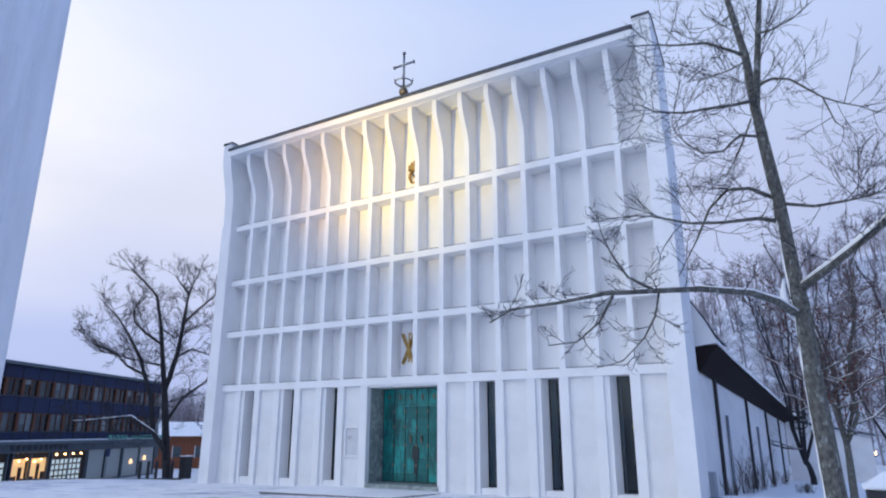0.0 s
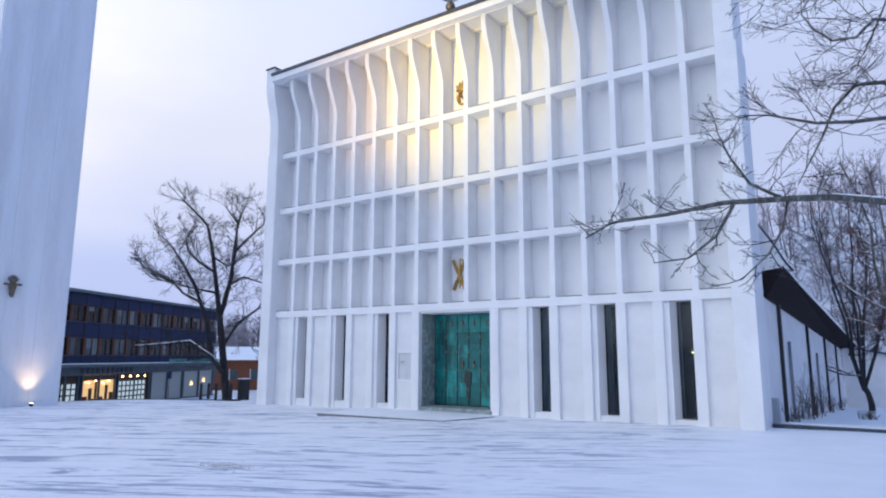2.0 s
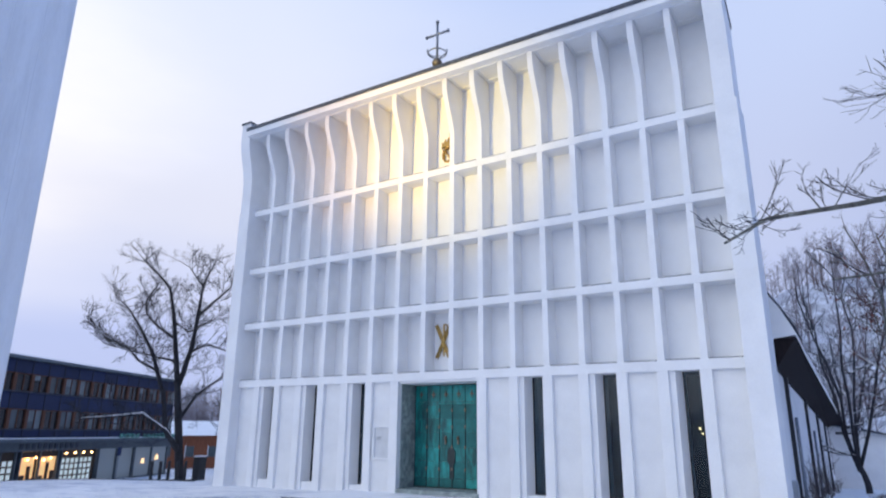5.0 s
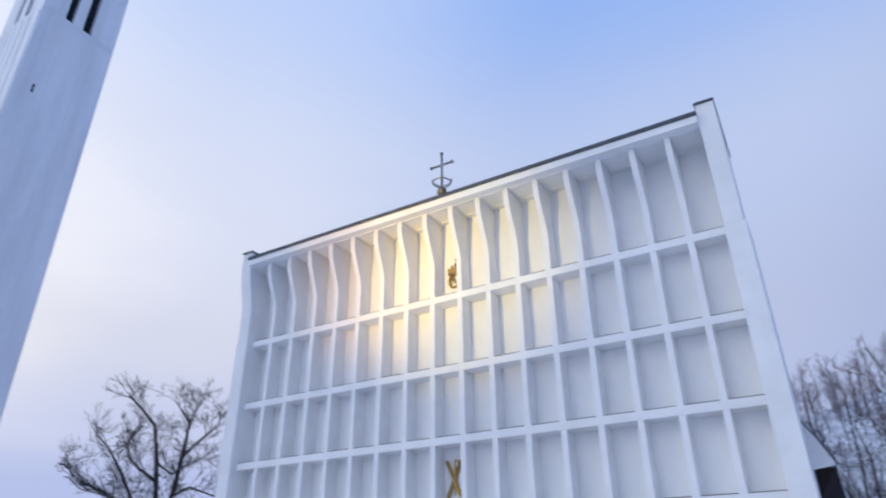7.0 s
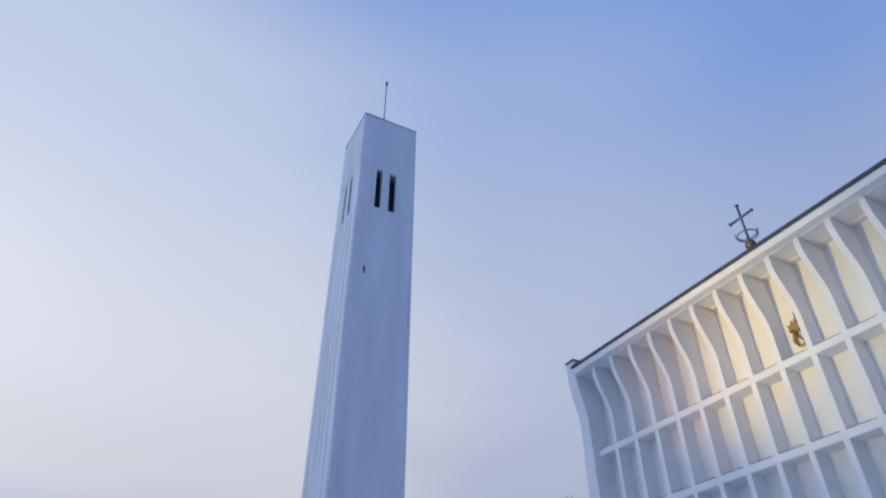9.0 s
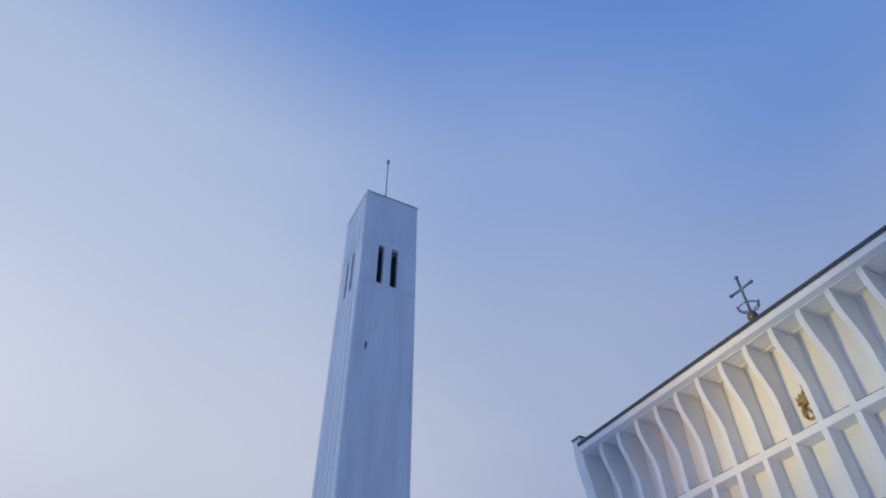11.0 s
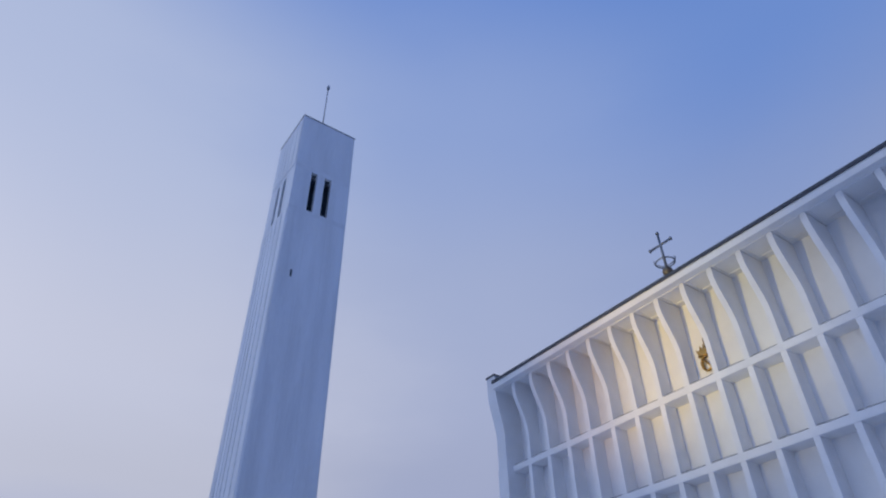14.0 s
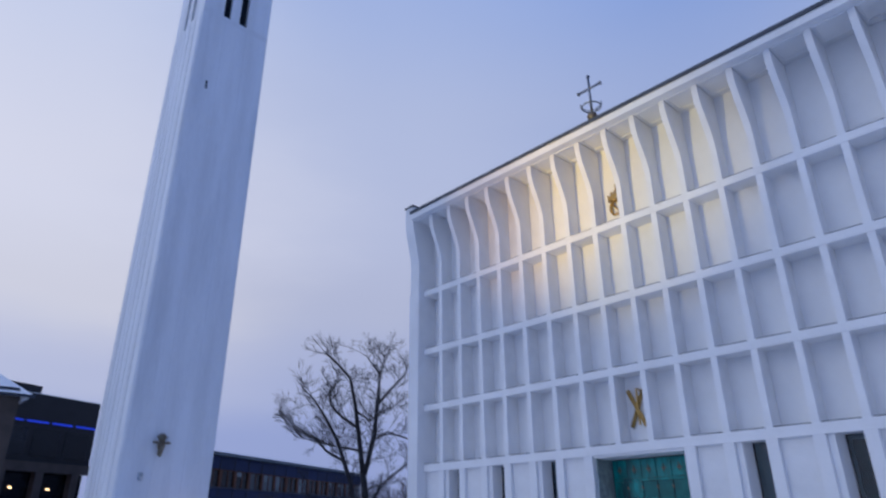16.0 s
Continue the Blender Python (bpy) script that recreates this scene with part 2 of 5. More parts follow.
CARD = glowing("lit_window_card", (0.70, 0.80, 0.78), 0.35)
BLUEGLOW = glowing("blue_light_strip", (0.04, 0.09, 0.9), 0.22)
SPILL = glowing("uplight_lens", (1.0, 0.70, 0.30), 16.0)


def ground_material():
    m = material("wind_blown_snow_on_paving", (0.88, 0.88, 0.88), 0.55, 0.05, 1.2, 0.25, 14)
    nt = m.node_tree
    b = nt.nodes["Principled BSDF"]
    old = b.inputs["Base Color"].links[0].from_socket
    co = nt.nodes.new("ShaderNodeTexCoord")
    acc = None
    for turn, sc, st, lo, hi, seed in ((29, 0.36, (1, 5.0, 1), 0.515, 0.60, 1.0), (36, 0.8, (1, 6, 1), 0.56, 0.66, 7.0), (26, 0.17, (1, 2.6, 1), 0.32, 0.50, 3.0)):
        mp = nt.nodes.new("ShaderNodeMapping")
        mp.vector_type = "TEXTURE"
        mp.inputs["Rotation"].default_value = (0, 0, radians(turn))
        mp.inputs["Scale"].default_value = (1, 1 / st[1], 1)
        mp.inputs["Location"].default_value = (seed, seed * 2, 0)
        nz = nt.nodes.new("ShaderNodeTexNoise")
        nz.inputs["Scale"].default_value, nz.inputs["Detail"].default_value, nz.inputs["Roughness"].default_value, nz.inputs["Distortion"].default_value = sc, 12, 0.68, 1.3
        nt.links.new(co.outputs["Object"], mp.inputs[0])
        nt.links.new(mp.outputs[0], nz.inputs["Vector"])
        rp = nt.nodes.new("ShaderNodeMapRange")
        rp.interpolation_type = "SMOOTHSTEP"
        rp.inputs[1].default_value, rp.inputs[2].default_value = lo, hi
        nt.links.new(nz.outputs["Fac"], rp.inputs[0])
        if acc is None:
            acc = rp.outputs[0]
        else:
            mt = nt.nodes.new("ShaderNodeMath")
            mt.operation = "MULTIPLY_ADD" if seed == 3.0 else "MAXIMUM"
            nt.links.new(acc, mt.inputs[0])
            nt.links.new(rp.outputs[0], mt.inputs[1])
            if seed == 3.0:
                mt.inputs[2].default_value = 0.0
            acc = mt.outputs[0]
    # swept paving only on the forecourt
    sx = nt.nodes.new("ShaderNodeSeparateXYZ")
    nt.links.new(co.outputs["Object"], sx.inputs[0])
    far = nt.nodes.new("ShaderNodeMapRange")
    far.interpolation_type = "SMOOTHSTEP"
    far.inputs[1].default_value, far.inputs[2].default_value, far.inputs[3].default_value, far.inputs[4].default_value = 7.0, 11.0, 0.95, 0.0
    nt.links.new(sx.outputs[0], far.inputs[0])
    mm = nt.nodes.new("ShaderNodeMath")
    mm.operation = "MULTIPLY"
    nt.links.new(acc, mm.inputs[0])
    nt.links.new(far.outputs[0], mm.inputs[1])
    mx = nt.nodes.new("ShaderNodeMix")
    mx.data_type = "RGBA"
    nt.links.new(mm.outputs[0], mx.inputs[0])
    nt.links.new(old, mx.inputs[6])
    mx.inputs[7].default_value = (0.29, 0.34, 0.44, 1)
    nt.links.new(mx.outputs[2], b.inputs["Base Color"])
    return m


GROUND = ground_material()

# ---- building helpers ----


def mesh_of(name, bm, mat):
    bmesh.ops.recalc_face_normals(bm, faces=bm.faces)
    me = bpy.data.meshes.new(name)
    bm.to_mesh(me)
    bm.free()
    me.materials.append(mat)
    return me


def part(name, bm, mat, parent=None, label="", smooth=False):
    me = bm if isinstance(bm, bpy.types.Mesh) else mesh_of(name, bm, mat)
    if smooth:
        me.polygons.foreach_set("use_smooth", [True] * len(me.polygons))
    ob = new(name, me)
    ob.parent = parent
    if label:
        ob["label"] = label
    return ob


def thing(name, at, label, category, group="", kind=""):
    ob = new(name)
    ob.matrix_basis = pose(*at) if not isinstance(at, Matrix) else at
    return tagged(ob, label, category, group, kind)


def box(bm, x0, x1, y0, y1, z0, z1, bevel=0.0):
    vs = [bm.verts.new(p) for p in ((x0, y0, z0), (x1, y0, z0), (x1, y1, z0), (x0, y1, z0), (x0, y0, z1), (x1, y0, z1), (x1, y1, z1), (x0, y1, z1))]
    fs = [bm.faces.new([vs[i] for i in f]) for f in ((0, 3, 2, 1), (4, 5, 6, 7), (0, 1, 5, 4), (1, 2, 6, 5), (2, 3, 7, 6), (3, 0, 4, 7))]
    if bevel:
        bmesh.ops.bevel(bm, geom=list({e for f in fs for e in f.edges}), offset=bevel, segments=2, profile=0.6, affect="EDGES")
    return bm


def boxed(*b, bevel=0.0):
    return box(bmesh.new(), *b, bevel=bevel)


def prism(bm, outline, x0, x1, axis="x", bevel=0.0):
    """An outline of (a, b) pairs, drawn out along an axis."""
    def put(a, b, c):
        return {"x": (c, a, b), "y": (a, c, b), "z": (a, b, c)}[axis]
    lo = [bm.verts.new(put(a, b, x0)) for a, b in outline]
    hi = [bm.verts.new(put(a, b, x1)) for a, b in outline]
    fs = [bm.faces.new(lo), bm.faces.new(hi[::-1])]
    for i in range(len(lo)):
        j = (i + 1) % len(lo)
        fs.append(bm.faces.new((lo[i], hi[i], hi[j], lo[j])))
    if bevel:
        ed = [e for f in fs[:2] for e in f.edges]
        bmesh.ops.bevel(bm, geom=ed, offset=bevel, segments=2, profile=0.6, affect="EDGES")
    return bm


def tube(verts, faces, pts, radii, sides=5):
    """A tapered round stem through points, added to lists."""
    base, n = len(verts), len(pts)
    for k in range(n):
        a, b = Vector(pts[max(0, k - 1)]), Vector(pts[min(n - 1, k + 1)])
        d = (b - a).normalized() if (b - a).length > 1e-6 else Vector((0, 0, 1))
        u = d.cross(Vector((0.31, 0.17, 0.93)))
        u = u.normalized() if u.length > 1e-4 else Vector((1, 0, 0))
        v = d.cross(u)
        p, r = Vector(pts[k]), radii[k]
        for s in range(sides):
            q = math.tau * s / sides
            verts.append(p + u * (r * math.cos(q)) + v * (r * math.sin(q)))
    for k in range(n - 1):
        for s in range(sides):
            t = (s + 1) % sides
            faces.append((base + k * sides + s, base + k * sides + t, base + (k + 1) * sides + t, base + (k + 1) * sides + s))
    faces.append(tuple(base + s for s in range(sides))[::-1])
    faces.append(tuple(base + (n - 1) * sides + s for s in range(sides)))


def raw(name, verts, faces, mat, smooth=True):
    me = bpy.data.meshes.new(name)
    me.from_pydata([tuple(v) for v in verts], [], faces)
    me.materials.append(mat)
    if smooth:
        me.polygons.foreach_set("use_smooth", [True] * len(me.polygons))
    return me


def rod(pts, radius, mat, name, parent, sides=8, label="", taper=1.0):
    v, f = [], []
    n = len(pts)
    tube(v, f, pts, [radius * (1 + (taper - 1) * i / max(1, n - 1)) for i in range(n)], sides)
    return part(name, raw(name, v, f, mat), mat, parent, label)


def smoothstep(a, b, x):
    t = min(1, max(0, (x - a) / (b - a)))
    return t * t * (3 - 2 * t)


def land(x, y):
    """Height of the ground."""
    z = -0.2 + 0.01 * max(-24, min(12, x))
    z += 0.22 * smoothstep(-7, -17, y) * smoothstep(-14, 4, x)
    z -= 0.045 * min(38, max(0, y - 1.0)) * smoothstep(4, 9.5, x)
    z -= 1.7 * smoothstep(-15, -50, x) * smoothstep(-22, 4, y)
    z -= 0.35 * smoothstep(-1.0, 6, y) * smoothstep(-10.5, -13, x)
    d = math.hypot(x - 10, y + 10)
    z += 26 * smoothstep(62, 220, y) * smoothstep(-20, 30, x)
    z += 10 * smoothstep(120, 420, d)
    return z


# ---- ground ----
def build_ground():
    xs = sorted(set([-1500, -800, -400, -250, -180, -140, -110] + [-90 + 5 * i for i in range(14)] + [-22 + 1.0 * i for i in range(44)] + [22 + 6 * i for i in range(14)] + [120, 150, 200, 300, 500, 900, 1500]))
    ys = sorted(set([-1500, -800, -400, -200, -120, -80, -60, -45, -35] + [-28 + 1.0 * i for i in range(40)] + [12 + 4 * i for i in range(26)] + [125, 150, 180, 220, 300, 500, 900, 1500]))
    verts = [(x, y, land(x, y) + 0.018 * noise.noise(Vector((x * 0.4, y * 0.4, 0)))) for y in ys for x in xs]
    nx = len(xs)
    faces = [(j * nx + i, j * nx + i + 1, (j + 1) * nx + i + 1, (j + 1) * nx + i) for j in range(len(ys) - 1) for i in range(nx - 1)]
    me = raw("ground", verts, faces, GROUND)
    tagged(new("ground", me), "snow-covered paved square with wind-swept streaks", "ground", kind="structure")


build_ground()

# ---- church ----
W = 1.12
BEAMS = (3.57, 5.89, 8.22, 10.82)
PANEL_Y = 0.62
church = thing("church", (0, 0, 0), "white concrete church with gridded facade and snowy roof", "church")


def sweep(z, top, reach):
    """How far the front leans out near the eaves."""
    return -reach * smoothstep(12.05, top, z)


def rib_x(i):
    return (i - 8.5) * W


def build_ribs():
    front = [(0.0, 3.40)] + [(sweep(z, 13.9, 0.56), z) for z in np.linspace(11.9, 14.17, 15)]
    up = mesh_of("rib", prism(bmesh.new(), front + [(PANEL_Y + 0.02, 14.17), (PANEL_Y + 0.02, 3.40)], -0.095, 0.095, bevel=0.018), WHITE)
    low = mesh_of("rib_base", boxed(-0.155, 0.155, -0.01, PANEL_Y, -0.6, 3.46, bevel=0.02), WHITE)
    for i in range(1, 17):
        r = part("rib", up, WHITE, church)
        r.location.x = rib_x(i)
        if i in (8, 9):
            continue
        r = part("rib_base", low, WHITE, church)
        r.location.x = rib_x(i)


def build_beams():
    for z in BEAMS:
        h = 0.125 if z > 4 else 0.14
        bm = boxed(-9.45, 9.45, -0.016, PANEL_Y + 0.01, z - h, z + h, bevel=0.018)
        part("beam", bm, WHITE, church)
    strip = mesh_of("flashing", boxed(-0.44, 0.44, 0.004, 0.05, 0, 0.03), SLIT)
    for z in BEAMS:
        for k in range(17):
            f = part("flashing", strip, SLIT, church)
            f.location = ((k - 8) * W, 0, z + (0.125 if z > 4 else 0.14))


def build_panels():
    tops = list(BEAMS[1:]) + [14.35]
    for z0, z1 in zip(BEAMS, tops):
        me = mesh_of("panel", boxed(-W / 2 + 0.004, W / 2 - 0.004, PANEL_Y, PANEL_Y + 0.2, 0, z1 - z0, bevel=0.006), PANEL)
        for k in range(17):
            p = part("panel", me, PANEL, church)
            p.location = ((k - 8) * W, 0, z0)


def build_piers():
    for s in (-1, 1):
        prof = [(-0.34, 10.85)] + [(-0.34 + sweep(z, 14.2, 0.36), z) for z in np.linspace(11.9, 14.5, 13)]
        prof += [(-0.70, 14.92), (-0.40, 14.92), (1.1, 13.9), (1.1, 10.85)]
        x0, x1 = (9.42, 9.95) if s > 0 else (-9.95, -9.42)
        part("upper_pier", prism(bmesh.new(), prof, x0, x1, bevel=0.02), WHITE, church)
        x0, x1 = (9.40, 10.0) if s > 0 else (-10.0, -9.40)
        part("pier", boxed(x0, x1, -0.35, 1.1, -0.7, 10.85, bevel=0.025), WHITE, church)
        cap = [(-0.75, 14.90), (-0.75, 14.965), (-0.39, 14.965), (1.14, 13.95), (1.14, 13.88), (-0.41, 14.90)]
        x0, x1 = (9.39, 9.98) if s > 0 else (-9.98, -9.39)
        part("coping", prism(bmesh.new(), cap, x0, x1), FLASH, church, "dark metal coping")


def build_cornice():
    part("fascia", boxed(-9.42, 9.42, -0.86, -0.70, 14.17, 14.44, bevel=0.015), WHITE, church)
    part("soffit", boxed(-9.42, 9.42, -0.70, 1.0, 14.17, 14.28), PANEL, church)
    rim = [(-0.91, 14.43), (-0.91, 14.56), (-0.80, 14.56), (1.1, 14.36), (1.1, 14.29), (-0.70, 14.43)]
    part("roof_edge", prism(bmesh.new(), rim, -9.42, 9.42), FLASH, church, "dark metal roof edge")
    for k in range(17):
        bm = bmesh.new()
        x = (k - 8) * W
        for b in ((x - 0.42, x + 0.42, -0.55, -0.50), (x - 0.42, x + 0.42, 0.32, 0.37), (x - 0.42, x - 0.37, -0.50, 0.32), (x + 0.37, x + 0.42, -0.50, 0.32)):
            box(bm, *b, 14.135, 14.172)
        part("soffit_frame", bm, WHITE, church)


def build_lower_front():
    solid, slots = (0, 2, 4, 6, 10, 12, 14, 16), (1, 3, 5, 11, 13, 15)
    me = mesh_of("wall_panel", boxed(-W / 2 + 0.1, W / 2 - 0.1, 0.11, 0.9, -0.6, 3.45), BRICKW)
    for k in solid:
        p = part("wall_panel", me, BRICKW, church)
        p.location.x = (k - 8) * W
    jamb = mesh_of("window_jamb", prism(bmesh.new(), [(0, 0.09), (0.215, 0.09), (0.325, 0.47), (0.325, 0.9), (0, 0.9)], -0.6, 3.45, axis="z", bevel=0.01), WHITE)
    for k in slots:
        x = (k - 8) * W
        p = part("window_jamb", jamb, WHITE, church)
        p.location.x = x - 0.455
        x += 0.13
        w = new("window")
        w.parent, w.location = church, (x, 0, 0)
        w["label"] = "narrow dark slit window"
        part("sill", boxed(-0.37, 0.285, 0.14, 0.9, -0.6, 0.02, bevel=0.012), WHITE, w)
        part("pane", boxed(-0.259, 0.285, 0.50, 0.512, 0.02, 3.45), PANE, w)
        bm = bmesh.new()
        for b in ((-0.259, -0.235), (0.26, 0.285)):
            box(bm, *b, 0.475, 0.54, 0.02, 3.45)
        box(bm, -0.235, 0.26, 0.475, 0.54, 0.02, 0.06)
        part("frame", bm, BLACK, w)


def build_entrance():
    for x0, x1 in ((-1.86, -1.55), (1.60, 1.86)):
        part("portal_post", boxed(x0, x1, -0.012, 0.20, -0.4, 3.45, bevel=0.02), WHITE, church)
    part("portal_jamb", boxed(-1.86, -1.50, 0.201, 1.3, -0.4, 3.45), STONE, church, "rough grey-green stone jamb")
    part("portal_jamb", boxed(1.58, 1.86, 0.201, 1.3, -0.4, 3.45), STONE, church, "rough grey-green stone jamb")
    part("portal_lintel", boxed(-1.50, 1.58, 0.05, 1.3, 3.36, 3.45), WHITE, church)
    part("threshold", boxed(-1.50, 1.58, -0.05, 1.3, -0.5, -0.01), STONE, church)
    door = new("double_door")
    door.parent, door["label"] = church, "blue-green enamelled copper double door with bronze ornaments"
    part("backing", boxed(-1.49, 1.57, 1.02, 1.10, 0.0, 3.36), SEAM, door)
    cols = np.linspace(-1.47, 1.55, 7)
    rows = (0.03, 0.31, 0.84, 1.27, 1.76, 2.22, 2.68)
    dim = {(2, 5), (3, 0), (3, 1), (3, 3), (3, 4), (3, 5), (4, 3), (4, 4), (4, 5), (2, 0), (5, 1), (5, 4), (0, 0)}
    rng = random.Random(5)
    for c in range(6):
        x0, x1 = cols[c] + 0.014, cols[c + 1] - 0.014
        part("transom_panel", boxed(x0, x1, 0.995, 1.02, 2.78, 3.32, bevel=0.006), PATINA, door)
        for r in range(6):
            a, b = rows[r], rows[r + 1]
            part("door_panel", boxed(x0, x1, 0.99 + rng.uniform(0, 0.010), 1.02, a + 0.003, b - 0.003, bevel=0.004), PATDARK if (c, r) in dim else PATINA, door)
        mid = (x0 + x1) / 2
        bm = bmesh.new()
        bmesh.ops.create_icosphere(bm, subdivisions=1, radius=0.06, matrix=Matrix.Translation((mid, 0.985, 3.03)) @ Matrix.Diagonal((1.5, 0.35, 0.8, 1)))
        box(bm, mid - 0.014, mid + 0.014, 0.972, 0.995, 2.92, 3.15)
        part("ornament", bm, BRONZE, door)
    for x in cols[1:6]:
        part("strap", boxed(x - 0.012, x + 0.012, 0.972, 0.999, 0.05, 2.70, bevel=0.004), SEAM, door)
        for z in (0.6, 1.3, 1.95, 2.5):
            part("hinge", boxed(x - 0.03, x + 0.03, 0.960, 0.975, z - 0.05, z + 0.05, bevel=0.006), BRONZE, door)
    # flat dark shape for the smear low on the middle panels, not a fitting
    part("dark_patch", prism(bmesh.new(), [(-0.05, 0.30), (-0.05, 0.75), (-0.13, 0.85), (-0.13, 1.20), (0.0, 1.32), (0.17, 1.20), (0.17, 0.85), (0.11, 0.75), (0.11, 0.30)], 0.962, 0.985, axis="y"), SEAM, door, "flat dark patch at the door seam")
    for x in (-0.20, 0.28):
        bm = boxed(x - 0.035, x + 0.035, 0.94, 0.985, 1.40, 1.66, bevel=0.012)
        bmesh.ops.create_icosphere(bm, subdivisions=2, radius=0.05, matrix=Matrix.Translation((x, 0.945, 1.58)))
        part("door_handle", bm, BRONZE, door, "bronze door handle")
    part("transom_bar", boxed(-1.47, 1.55, 0.97, 1.02, 2.69, 2.765, bevel=0.008), PATINA, door)


def build_body():
    # nave and side aisles behind the front
    part("front_wall", boxed(-9.4, 9.4, 0.92, 1.10, 3.45, 13.9), WHITE, church)
    # back wall and floor coloured dark for the unlit depth behind the panes
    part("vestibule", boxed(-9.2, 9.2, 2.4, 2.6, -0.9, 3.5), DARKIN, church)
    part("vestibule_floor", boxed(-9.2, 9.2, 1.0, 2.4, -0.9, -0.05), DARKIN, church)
    part("nave", boxed(-5, 5, 1.1, 29, -1.5, 12.2), BRICKW, church)
    prof = [(-5.4, 12.2), (0, 13.6), (5.4, 12.2), (5.4, 12.45), (0, 13.85), (-5.4, 12.45)]
    part("nave_roof", prism(bmesh.new(), prof, 1.1, 29.4, axis="y"), SNOW, church)
    for s in (-1, 1):
        wall = [(0.9, -0.9), (0.9, 3.70), (36.0, 2.44), (36.0, -2.4)]
        part("aisle_wall", prism(bmesh.new(), wall, *sorted((s * 9.85, s * 9.55))), BRICKW, church)
        # steep snowy roof over a dark boarded eave
        bm = bmesh.new()
        rows = []
        steep = [(5.0, 8.2), (7.0, 7.6), (8.5, 7.0), (9.55, 6.2), (9.9, 5.70), (10.2, 5.20), (10.5, 4.54)]
        flat = [(5.0, 6.2), (7.0, 5.6), (8.5, 5.2), (9.55, 4.88), (9.9, 4.76), (10.2, 4.66), (10.52, 4.50)]
        for y, pts, dz, ox in ((2.0, steep, 0.0, 0.0), (2.9, [tuple(0.45 * p + 0.55 * q for p, q in zip(a, b)) for a, b in zip(steep, flat)], 0.0, 0.0), (4.4, flat, -0.1, 0.0), (38.4, flat, -1.78, 0.35)):
            rows.append([bm.verts.new((s * (px + ox * (px > 10.3)), y, pz + dz)) for px, pz in pts])
            rows[-1] += [bm.verts.new((s * (px + ox * (px > 10.3)), y, pz + dz - 0.12)) for px, pz in pts[::-1]]
        n = len(rows[0])
        for r0, r1 in zip(rows, rows[1:]):
            for i in range(n):
                bm.faces.new((r0[i], r0[(i + 1) % n], r1[(i + 1) % n], r1[i]))
        bm.faces.new(rows[0])
        bm.faces.new(rows[-1][::-1])
        part("aisle_roof", bm, SNOW, church, "steep snow-covered aisle roof")
        end = [(9.3, 4.40), (9.3, 6.30), (9.55, 6.12), (9.9, 5.62), (10.2, 5.12), (10.48, 4.46), (9.9, 4.38)]
        part("roof_end", prism(bmesh.new(), [(s * px, pz) for px, pz in end], 2.02, 2.3, axis="y"), SNOW, church, "snow-covered end of the aisle roof")
        bm = bmesh.new()
        a = [(s * 9.7, 2.05, 3.66), (s * 9.7, 2.05, 4.42), (s * 10.49, 2.05, 4.41), (s * 9.92, 2.05, 3.58)]
        b = [(s * 9.7, 38.3, 2.34), (s * 9.7, 38.3, 2.68), (s * 10.84, 38.3, 2.62), (s * 9.92, 38.3, 2.28)]
        va, vb = [bm.verts.new(p) for p in a], [bm.verts.new(p) for p in b]
        for i in range(4):
            bm.faces.new((va[i], va[(i + 1) % 4], vb[(i + 1) % 4], vb[i]))
        bm.faces.new(va)
        bm.faces.new(vb[::-1])
        part("eave", bm, SOFFIT, church, "dark brown boarded eave")
        for y in (4.75, 13.3, 21.9, 30.2):
            z0, z1 = land(9.9, y) - 0.3, 3.66 - 0.036 * (y - 1)
            part("post", boxed(*sorted((s * 9.853, s * 9.96)), y - 0.10, y + 0.10, z0, z1, bevel=0.008), BLACK, church, "slim black steel post")
            # thin grey sheet on the wall stands for the post's shadow
            part("post_painted_shadow", boxed(*sorted((s * 9.852, s * 9.858)), y + 0.10, y + 0.34, z0, z1), STEEL, church)
        for y, h in ((6.6, 2.35), (16.6, 2.0)):
            rod([(s * 9.93, y, land(9.9, y) - 0.2), (s * 9.93, y, h)], 0.055, STEEL, "downpipe", church)
    # standing seams run down the curved hood of the visible aisle roof
    for k, y in enumerate((2.02, 2.22, 2.44, 2.68, 2.95, 3.25, 3.6, 4.0)):
        u = 0.55 * (y - 2.0) / 0.9 if y < 2.9 else 0.55 + 0.45 * (y - 2.9) / 1.5
        line = [((1 - u) * px + u * qx + 0.02, y, (1 - u) * pz + u * qz + 0.03) for (px, pz), (qx, qz) in (((8.5, 7.0), (8.5, 5.2)), ((9.55, 6.2), (9.55, 4.88)), ((9.9, 5.70), (9.9, 4.76)), ((10.2, 5.20), (10.2, 4.66)), ((10.5, 4.56), (10.52, 4.52)))]
        rod(line, 0.030, FLASH, "standing_seam", church, 5)


for build in (build_ribs, build_beams, build_panels, build_piers, build_cornice, build_lower_front, build_entrance, build_body):
    build()


# wing behind the church
def build_wing():
    w = thing("church_wing", (0, 0, 0), "low white brick wing with sloping roof", "building")
    prof = [(9.9, -2.8), (9.9, 2.52), (15.2, 1.50), (15.2, -2.8)]
    part("wall", prism(bmesh.new(), prof, 36.2, 42.0, axis="y"), BRICKW, w)
    prof = [(9.8, 2.56), (9.8, 2.67), (15.45, 1.58), (15.45, 1.47)]
    part("roof", prism(bmesh.new(), prof, 35.9, 42.2, axis="y"), FLASH, w)
    part("vent", boxed(10.3, 11.1, 36.15, 36.22, 1.90, 2.06), BLACK, w, "dark vent slot")


build_wing()


